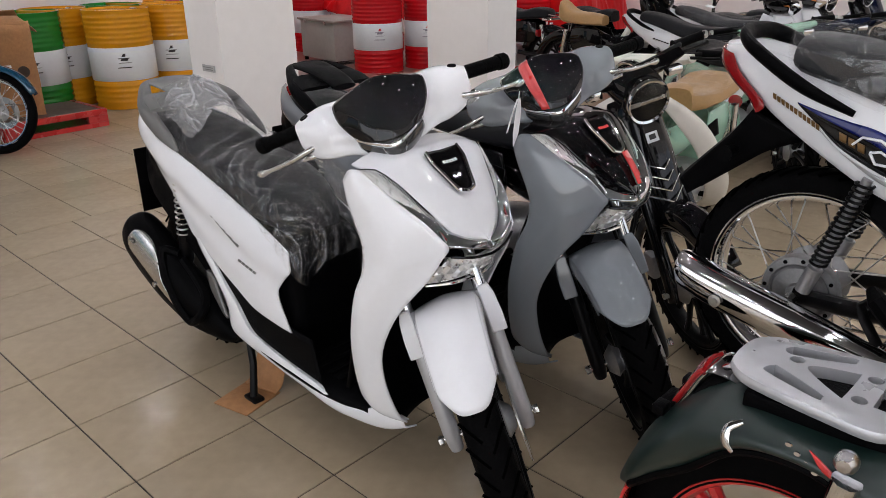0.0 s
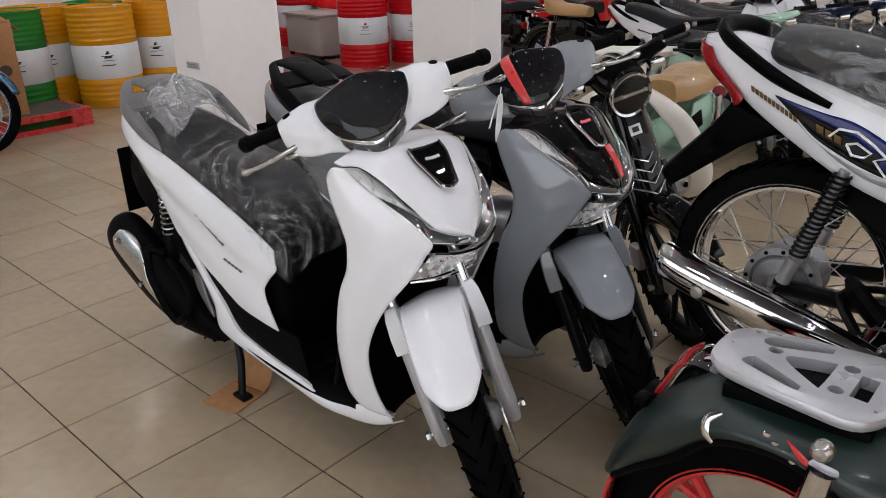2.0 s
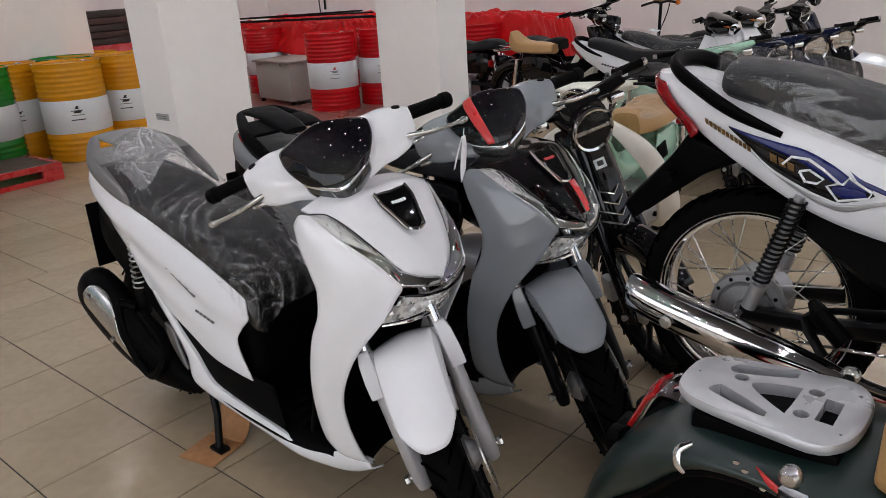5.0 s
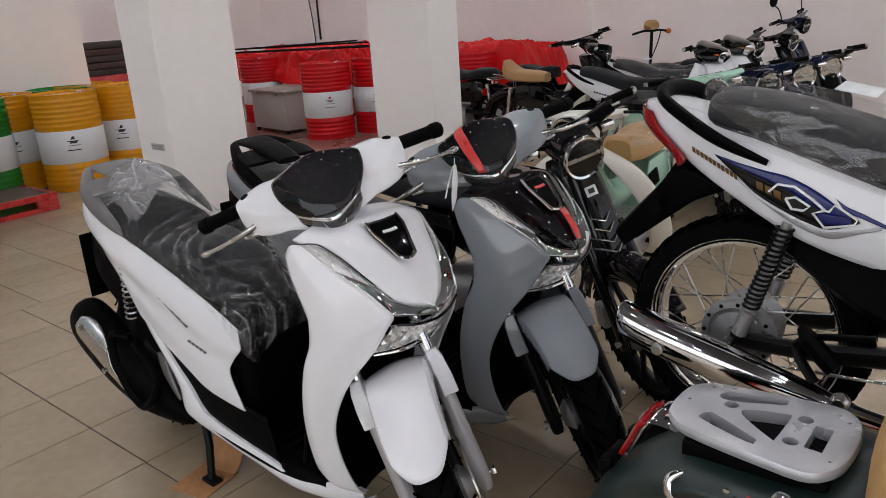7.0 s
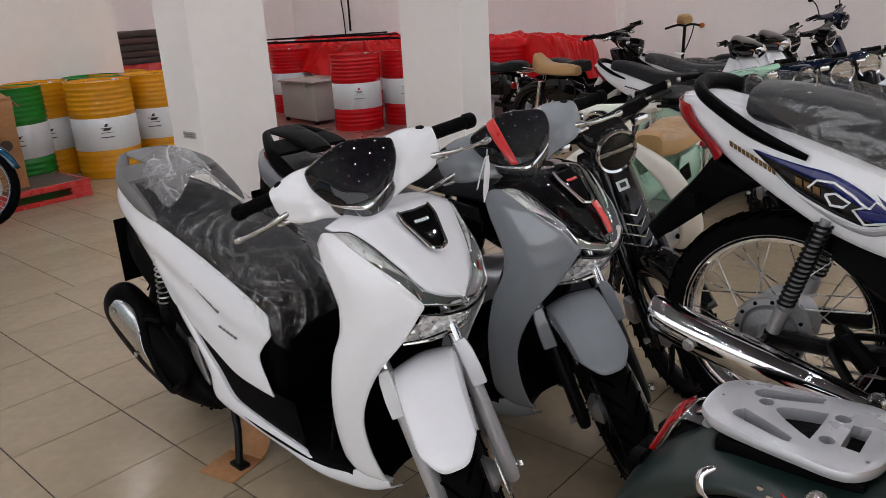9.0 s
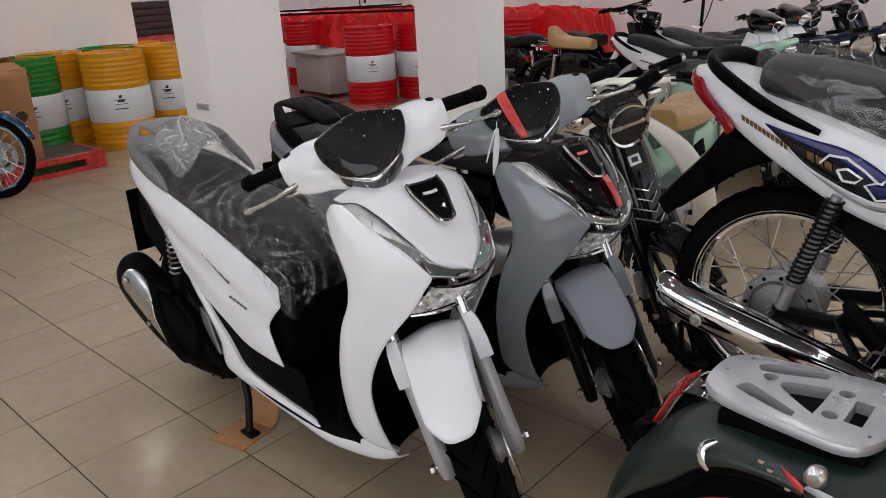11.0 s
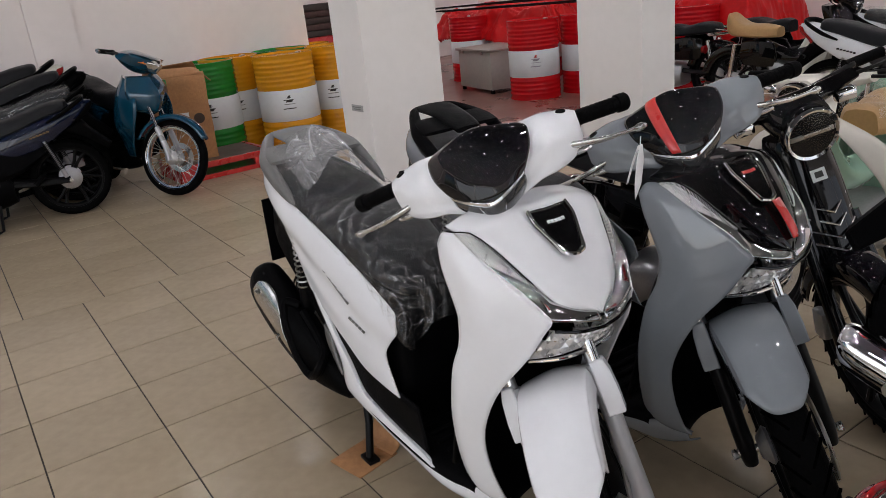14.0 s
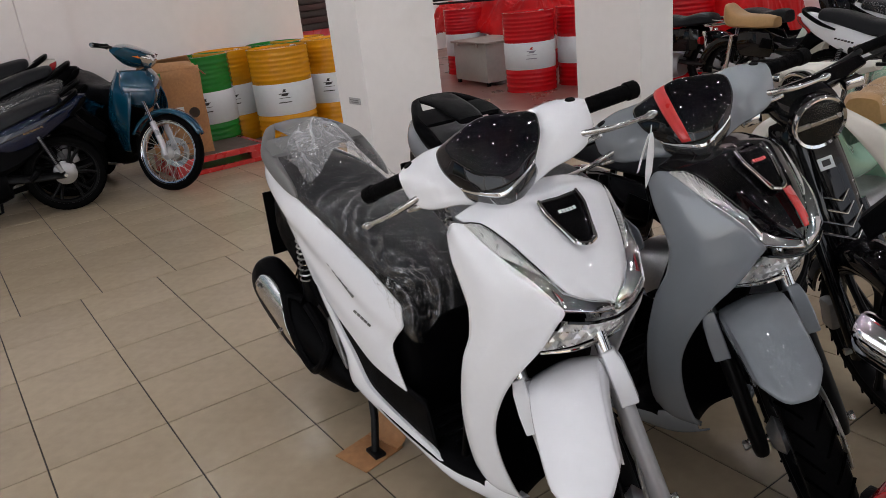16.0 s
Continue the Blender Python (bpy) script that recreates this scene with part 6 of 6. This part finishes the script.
# ---- dark green retro scooter with an aluminium luggage rack ----
def retro_scooter(m):
    ob = thing("scooter", m, "dark green retro scooter with silver luggage rack and tan seat", "scooter")
    P = lambda nm, bm, mt, par=ob, lab="", **kw: part(nm, bm, mt, par, lab, **kw)  # noqa: E731
    wheel(ob, (-0.02, 0, 0.312), 0.312, 0.11, 0.222, 5, M_RED, 0.0, 0.06, 30)
    wheel(ob, (1.18, 0, 0.225), 0.225, 0.09, 0.165, 5, M_RED, 0.0, 0.05, 0)
    rows = []
    for x, hw, zb, zt in ((-0.345, .035, .385, .42), (-0.30, .09, .43, .535), (-0.24, .125, .50, .625), (-0.17, .15, .57, .70), (-0.10, .162, .645, .722), (-0.02, .168, .675, .724), (0.06, .17, .665, .726), (0.16, .172, .60, .735), (0.28, .172, .48, .73), (0.40, .16, .36, .71), (0.55, .12, .32, .64)):
        rows.append([V(x, -hw * .86, zb), V(x, -hw, zb + (zt - zb) * .3), V(x, -hw * .92, zb + (zt - zb) * .66), V(x, -hw * .55, zt - .012), V(x, 0, zt), V(x, hw * .55, zt - .012), V(x, hw * .92, zb + (zt - zb) * .66), V(x, hw, zb + (zt - zb) * .3), V(x, hw * .86, zb)])
    body = P("rear_body", sheet(rows, 40, 44), M_DKGREEN, lab="dark green body shell", thick=0.006)
    for s in (1, -1):
        P("arch_lip", tube([(-0.30, s * .08, .43), (-0.24, s * .110, .50), (-0.17, s * .132, .568), (-0.10, s * .142, .643), (-0.02, s * .148, .673), (0.06, s * .15, .663), (0.16, s * .15, .60), (0.28, s * .15, .48)], .008, 8, 30), M_BLACK, body)
        for k in range(4):
            P("emblem_dot", lathe([(0, 0), (.004, 0), (.0035, .002), (0, .002)], 8, "y", m=Matrix.Translation((-0.010 + .014 * k, s * .1665, .716 - .010 * k)) @ Matrix.Diagonal((1.4, s, 1, 1))), M_CHROME, body)
        P("red_flash", sheet([[V(0.018, s * .164, .718), V(0.024, s * .166, .712)], [V(0.036, s * .169, .712), V(0.040, s * .172, .698)], [V(0.058, s * .172, .700), V(0.060, s * .174, .690)]], 4, 8), M_RED, body, "red stripe", thick=.002)
        P("chrome_arrow", tube([(-0.085, s * .150, .712), (-0.105, s * .156, .695), (-0.104, s * .163, .672), (-0.09, s * .165, .66)], [.004, .008, .009, .004], 8, 10, flat=.5), M_CHROME, body)
        top, bot = V(0.076, s * .174, .70), V(0.03, s * .165, .33)
        sh = P("rear_shock", tube([bot, bot.lerp(top, .45), bot.lerp(top, .46), top], [.017, .017, .023, .021], 16), M_CHROME)
        P("shock_cap", lathe([(0, -.016), (.010, -.015), (.016, -.008), (.017, 0), (.016, .008), (.010, .015), (0, .016)], 18, "y", m=Matrix.Translation(top + V(-.006, 0, .030))), M_STEEL, sh)
    P("under_fender", sheet([[V(-0.24, -.085, .50), V(-0.25, 0, .51), V(-0.24, .085, .50)], [V(-0.305, -.085, .425), V(-0.325, 0, .42), V(-0.305, .085, .425)], [V(-0.325, -.08, .34), V(-0.34, 0, .34), V(-0.325, .08, .34)], [V(-0.325, -.08, .22), V(-0.335, 0, .22), V(-0.325, .08, .22)]], 8, 12), M_RED, lab="red inner mudguard", thick=.006)
    bend = ((-.115, .706, .047), (-.155, .716, .047), (-.190, .714, .046), (-.205, .698, .045), (-.222, .662, .043), (-.240, .626, .040))
    tl = P("tail_lamp", sheet([[V(x, -w, z - .004), V(x, -w * .9, z), V(x, 0, z + .003), V(x, w * .9, z), V(x, w, z - .004)] for x, z, w in bend], 10, 30), M_CHROME, lab="bent chrome tail lamp cover", thick=.006)
    P("red_lens", sheet([[V(x - .012, -w * 1.02, z - .002), V(x - .016, 0, z + .006), V(x - .012, w * 1.02, z - .002)] for x, z, w in bend[2:]], 8, 20), M_REDLENS, tl, thick=.010)
    P("lamp_body", loft([[(x, -w, z - h), (x, -w, z + h), (x, w, z + h), (x, w, z - h)] for x, w, z, h in ((-.13, .038, .69, .012), (-.18, .038, .682, .022), (-.215, .034, .645, .014))], 10, 16), M_BLACK, tl)
    for s in (1, -1):
        P("signal_stub", block(-0.275, -0.25, s * .06 - .016, s * .06 + .016, .605, .625, bevel=.004), M_BLACK)
    P("plate_bracket", block(-0.285, -0.25, -.03, .03, .55, .61, bevel=.006), M_BLACK)
    # rack: a cast plate with slots, holes and a rounded rim
    outline = [(-.157, -.032), (-.157, .032), (-.142, .066), (-.10, .090), (.02, .106), (.085, .110), (.118, .086), (.132, .04), (.132, -.04), (.118, -.088), (.085, -.116), (.02, -.112), (-.10, -.092), (-.142, -.066)]
    base = bmesh.new()
    prism(outline, .022, bm=base, bevel=.008, smooth_n=44)
    me = bpy.data.meshes.new("rack_plate")
    base.to_mesh(me)
    base.free()
    cut = bmesh.new()
    for o in ([(-.100, -.040), (-.092, -.027), (-.080, -.026), (-.006, -.064), (.0, -.074), (-.008, -.083), (-.091, -.055)], [(-.096, .040), (-.090, .055), (-.078, .062), (.002, .084), (.008, .074), (.002, .062), (-.076, .030)],
              [(-.043, -.004), (-.036, .018), (.020, .036), (.026, .030), (.024, -.046), (.016, -.052)]):
        prism(o, .08, bm=cut, smooth_n=28)
    prism([(.066, .024), (.093, .022), (.093, -.052), (.066, -.050)], .08, bm=cut)
    for x, y, r in ((-.068, .018, .012), (.048, .034, .012), (.045, -.044, .012), (-.135, .0, .003), (.108, .06, .003), (.108, -.07, .003)):
        lathe([(r, -.04), (r, .04)], 20, bm=cut, m=Matrix.Translation((x, y, 0)))
    bmesh.ops.recalc_face_normals(cut, faces=cut.faces[:])
    cme = bpy.data.meshes.new("rack_cut")
    cut.to_mesh(cme)
    cut.free()
    a, b = bpy.data.objects.new("a", me), bpy.data.objects.new("b", cme)
    scene.collection.objects.link(a), scene.collection.objects.link(b)
    mod = a.modifiers.new("slots", "BOOLEAN")
    mod.object, mod.operation, mod.solver = b, "DIFFERENCE", "EXACT"
    done = bpy.data.meshes.new_from_object(a.evaluated_get(bpy.context.evaluated_depsgraph_get()))
    bm = bmesh.new()
    bm.from_mesh(done)
    for o in (a, b):
        bpy.data.objects.remove(o)
    RACK = pose(0, 0, .746)
    moved(bm, RACK)
    rk = P("luggage_rack", bm, M_RACKALU, lab="silver cast luggage rack", sharp=30)
    P("rack_mount", block(-.11, .115, -.098, .096, .69, .7345, bevel=.006), M_BLACK, rk)
    S = []
    for x, w, z0, z1 in ((0.165, .09, .72, .80), (0.18, .125, .72, .84), (0.30, .14, .70, .85), (0.45, .14, .70, .825), (0.6, .12, .70, .81), (0.68, .06, .70, .78)):
        S.append([(x, -w, z0), (x, -w * 1.03, (z0 + z1) / 2), (x, -w * .85, z1), (x, 0, z1 + .012), (x, w * .85, z1), (x, w * 1.03, (z0 + z1) / 2), (x, w, z0), (x, 0, z0)])
    P("seat", loft(S, 24, 24), M_TAN, lab="tan seat with film")
    # front half
    P("floorboard", block(.5, .95, -.15, .15, .24, .29, bevel=.02), M_BLACK)
    P("leg_shield", sheet([[V(0.92, -.06, .84), V(0.98, 0, .85), V(0.92, .06, .84)], [V(0.93, -.20, .62), V(1.02, 0, .64), V(0.93, .20, .62)], [V(0.92, -.19, .42), V(1.0, 0, .42), V(0.92, .19, .42)], [V(0.88, -.15, .27), V(0.93, 0, .27), V(0.88, .15, .27)]], 14, 16), M_DKGREEN, thick=.01)
    for s in (1, -1):
        P("fork_leg", tube([(1.18, s * .06, .225), (1.02, s * .05, .62)], .02, 10), M_CHROME)
    P("front_fender", sheet([[V(1.18 + r * math.cos(radians(a)), w, .225 + r * math.sin(radians(a))) for r, w in ((.22, -.06), (.255, -.05), (.265, 0), (.255, .05), (.22, .06))] for a in (150, 120, 90, 60, 30)], 10, 14), M_DKGREEN, thick=.005)
    P("nacelle", lathe([(.0, -.06), (.06, -.05), (.085, 0), (.08, .05), (.0, .055)], 24, "x", m=Matrix.Translation((.95, 0, .97))), M_DKGREEN)
    handlebars(P, ob, Matrix(), .90, 1.0, .34, .05, .01)
    P("centre_stand", tube([(0.33, -.10, .26), (.36, -.13, .0), (.36, -.13, .0)], .012, 8), M_DARKSTEEL)
    P("centre_stand", tube([(0.33, .10, .26), (.36, .13, .0), (.36, .13, .0)], .012, 8), M_DARKSTEEL)
    P("side_fairing", block(.2, .5, -.12, .12, .25, .5, bevel=.03), M_BLACK)
    return ob


M_RACKALU = mat("cast silver paint", (0.52, 0.53, 0.555), 0.30, metal=0.4, coat=0.3, vary=0.04)
retro_scooter(pose(0.53, -3.59, 0, 0, 0, -90))


# ---- cardboard pieces ----
card = thing("cardboard_sheet", pose(0.455, -1.875, 0.0015, 0, 0, 12), "brown cardboard sheet under the scooter stand foot", "cardboard")
part("sheet", block(-.08, .08, -.075, .075, 0, .004, bevel=.001), M_CARD, card)
part("flap", sheet([[V(.06, -.07, .004), V(.06, .07, .004)], [V(.10, -.07, .02), V(.10, .07, .02)], [V(.135, -.065, .10), V(.135, .06, .105)]], 6, 8), M_CARD, card, thick=.004)
box = thing("cardboard_box", pose(1.42, 3.06, 0.147, 0, 0, -12), "large worn cardboard box with open crumpled flaps", "box")
bm = bmesh.new()
block(-.24, .24, -.21, .21, 0, .74, bm)
bmesh.ops.delete(bm, geom=[f for f in bm.faces if f.normal.z > .5 or all(v.co.z > .7 for v in f.verts)], context="FACES")
bmesh.ops.subdivide_edges(bm, edges=bm.edges[:], cuts=7, use_grid_fill=True)
for v in bm.verts:
    v.co += noise.noise_vector(v.co * 4) * .022 * (0.3 + v.co.z)
    if v.co.z < .01:
        v.co.z = 0.0
part("carton", bm, M_CARD, box, sharp=30, thick=.006)
for rows in ([[V(-.24, -.22, .73), V(.24, -.22, .73)], [V(-.20, -.10, .80), V(.18, -.12, .785)], [V(-.17, -.02, .77), V(.15, -.03, .76)]], [[V(-.24, .22, .73), V(.24, .22, .73)], [V(-.22, .12, .80), V(.2, .1, .82)]], [[V(.24, -.21, .73), V(.24, .21, .73)], [V(.30, -.19, .66), V(.31, .18, .64)]]):
    part("flap", sheet(rows, 8, 8), M_CARD, box, thick=.005)
part("paper_label", block(-.02, .06, -.230, -.218, .28, .42), M_BAND, box, "pale paper label")
part("round_mark", lathe([(0, 0), (.045, 0), (.045, .002), (0, .002)], 20, "y", m=Matrix.Translation((.14, -.226, .36))), mat("dark stamp", (.06, .04, .03), .8), box)
part("tape_strip", block(-.10, -.07, -.235, -.222, .60, .72), mat("green tape", (.03, .25, .06), .4), box)
tag = thing("paper_tag", pose(0.880, -2.668, 1.062), "white paper tag hanging from a brake lever", "tag")
part("string", tube([(0, 0, 0), (0, 0.003, -.03)], .0012, 5), M_BAND, tag)
paper = mat("tag paper", (.8, .8, .82), .6)
part("card", sheet([[V(-.004, 0, -.018), V(.008, .003, -.018)], [V(-.008, .005, -.055), V(.010, .001, -.052)], [V(-.009, .010, -.100), V(.010, .006, -.096)], [V(-.009, .011, -.125), V(.009, .008, -.112)], [V(-.009, .010, -.145), V(-.006, .010, -.142)]], 6, 14), paper, tag, thick=.0006)
part("card", sheet([[V(-.006, .004, -.020), V(.004, .006, -.020)], [V(-.020, .010, -.060), V(-.010, .012, -.060)], [V(-.034, .014, -.105), V(-.027, .014, -.103)]], 5, 10), paper, tag, thick=.0006)


# ---- red cloth, cabinet, shelf ----
def drape(name, x0, x1, y0, y1, top, label, seed, drop=0.9):
    bm = bmesh.new()
    n = 110
    vs = []
    for i in range(n + 1):
        row = []
        for j in range(n + 1):
            u, v = i / n, j / n
            ex = min(u, 1 - u) * (x1 - x0)
            ey = min(v, 1 - v) * (y1 - y0)
            e = min(ex, ey)
            z = top - drop * max(0, 1 - e / 0.22) ** 1.3
            p = V(x0 + u * (x1 - x0), y0 + v * (y1 - y0), z)
            q = V(p.x * 3.2 + seed, p.y * 3.2, p.z * 2)
            fold = abs(noise.noise(V(p.x * 7 + seed, p.y * 5 + 2 * noise.noise(q), p.z * 3)))
            p.z += 0.10 * noise.noise(q * 0.6) + 0.11 * (0.3 - fold) + 0.05 * (0.3 - abs(noise.noise(V(p.x * 15 + seed, p.y * 11 + 3 * noise.noise(q * 2), 0))))
            p += noise.noise_vector(q * 1.4) * 0.05
            p.z = max(p.z, 0.02)
            row.append(bm.verts.new(p))
        vs.append(row)
    for i in range(n):
        for j in range(n):
            bm.faces.new((vs[i][j], vs[i + 1][j], vs[i + 1][j + 1], vs[i][j + 1]))
    ob = finish(name, bm, M_REDCLOTH, thick=0.004, sharp=180)
    return tagged(ob, label, "cloth")


drape("red_cloth", 6.7, 8.1, 0.95, 3.3, 0.93, "heap of crumpled red satin cloth over stored goods", 3.0)
drape("red_banner_cloth", 6.3, 7.6, 3.7, 6.3, 0.97, "red banners and cloth piled over drums", 8.0, drop=0.45)
for k, (x0, y0, x1, y1, z) in enumerate(((5.9, 5.9, 6.6, 3.3, 1.0), (6.2, 6.0, 6.9, 3.6, 1.03), (5.8, 5.4, 7.0, 3.9, 1.05), (6.1, 5.6, 6.7, 3.0, .99))):
    pole = thing("banner_pole", pose(0, 0, 0), "thin dark pole lying on a pile of red banners", "pole", "banner poles")
    part("rod", tube([(x0, y0, z), (x1, y1, z + .02)], .012, 8), M_DARKSTEEL, pole)

cab = thing("steel_cabinet", pose(5.85, 4.15, 0, 0, 0, -8), "low grey steel cabinet with an overhanging lid", "cabinet")
part("body", block(-.30, .30, -.42, .42, .05, .52, bevel=.006), mat("grey enamel", (.42, .40, .37), .4, vary=.08, scale=3), cab)
part("lid", block(-.33, .33, -.45, .45, .52, .55, bevel=.006), mat("worn grey lid", (.30, .26, .23), .45, vary=.15, scale=4), cab)
for x in (-.27, .27):
    for y in (-.38, .38):
        part("foot", block(x - .02, x + .02, y - .02, y + .02, 0, .05), M_DARKSTEEL, cab)
for y in (-.25, .25):
    part("latch", block(-.335, -.325, y - .03, y + .03, .49, .53, bevel=.003), M_STEEL, cab)

shelf = thing("storage_stack", pose(4.6, 6.2, 0), "dark stacked cartons above a red crate", "cartons")
part("crate", block(-.7, .7, -.35, .35, 0, .86, bevel=.01), M_RED, shelf)
for k in range(5):
    part("carton", block(-.68 + .05 * (k % 2), .66 - .04 * (k % 3), -.34, .33, .862 + .085 * k, .94 + .085 * k, bevel=.008), mat("dark carton", (.05 + .02 * (k % 2), .035, .03), .7, vary=.3, scale=5), shelf)

frame_ob = thing("window_bars", pose(9.18, 6.6, 0, 0, 0, 90), "black steel bracket frame fixed to the far wall", "frame")
part("bar", tube([(-.7, 0, 1.0), (-.7, 0, 1.75), (.5, 0, 1.75), (.5, 0, 1.0)], .02, 8), M_DARKSTEEL, frame_ob)
cable = thing("wall_cable", pose(9.17, 7.5, 0), "thin dark cable running down the far wall", "cable")
part("cord", tube([(0, 0, 3.3), (-.02, -.1, 2.4), (-.02, -.25, 1.5), (-.02, -.3, .8)], .012, 6, 16), M_DARKSTEEL, cable)


# stripped handlebar on a bare stem, with an orange lamp
stem = thing("handlebar_stem", pose(7.6, -0.179, 0, 0, 0, 60), "bare black handlebar on a stem with an orange lamp", "handlebar")
part("stem", tube([(0.05, 0, 0.0), (0.03, 0, .45), (0, 0, 1.039)], .018, 8), M_DARKSTEEL, stem)
part("foot", block(-.02, .12, -.10, .10, 0, .02, bevel=.004), M_DARKSTEEL, stem)
part("bar", tube([(.02, -.26, 1.019), (.0, -.10, 1.049), (0, 0, 1.039), (0, .10, 1.049), (.02, .24, 1.019)], .013, 8, 20), M_DARKSTEEL, stem)
part("lamp_cluster", loft([[(a, -w, b - h), (a, -w, b + h), (a, w, b + h), (a, w, b - h)] for a, w, b, h in ((-.05, .05, 1.099, .03), (.02, .07, 1.109, .045), (.07, .05, 1.089, .03))], 8, 16), M_TAN, stem, "pale brown lamp cluster")
part("signal_lamp", lathe([(0, -.03), (.022, -.025), (.03, 0), (.022, .02), (0, .025)], 14, "y", m=Matrix.Translation((0, -.22, 1.029))), M_ORANGE, stem, "orange signal lamp")
part("cable", tube([(0, -.12, 1.039), (.03, -.10, 0.899), (.03, -.02, 0.739)], .006, 6, 12), M_BLACK, stem)


# ---- floor tiles ----
def tile_mesh(w, d):
    bm = bmesh.new()
    block(-w / 2, w / 2, -d / 2, d / 2, -0.008, 0.0, bm)
    top = [e for e in bm.edges if all(v.co.z > -0.001 for v in e.verts)]
    bmesh.ops.bevel(bm, geom=top, offset=0.0012, segments=1, affect="EDGES")
    me = bpy.data.meshes.new("tile")
    bm.to_mesh(me)
    bm.free()
    me.materials.append(M_TILE)
    return me


TILE, GAP = 0.4, 0.005
one = tile_mesh(TILE - GAP, TILE - GAP)
spots = []
for i in range(-14, 24):
    for j in range(-21, 12):
        x, y = TILE * (i + 0.5), TILE * (j + 0.5)
        if y > 0.4:
            x += 0.112
        if -4.6 < x < 8.3 and -8.1 < y < 4.3 and not (x > 3.6 and y > 1.3):
            spots.append((x, y))
near = sorted(spots, key=lambda p: (p[0] - 0.6) ** 2 * 0.8 + (p[1] + 1.2) ** 2 * 0.5)
rest = bmesh.new()
for k, (x, y) in enumerate(near):
    if k < 300:
        t = new("tile", one)
        t.location = (x, y, random.uniform(-0.0004, 0.0004))
        t.parent = FLOOR
    else:
        h = (TILE - GAP) / 2
        top = [rest.verts.new((x + a, y + b, 0)) for a, b in ((-h, -h), (h, -h), (h, h), (-h, h))]
        bot = [rest.verts.new((x + a, y + b, -0.008)) for a, b in ((-h, -h), (h, -h), (h, h), (-h, h))]
        rest.faces.new(top)
        for q in range(4):
            rest.faces.new((bot[q], bot[(q + 1) % 4], top[(q + 1) % 4], top[q]))
tagged(part("floor_tiles", rest, M_TILE, FLOOR, smooth=False), kind="stuff")
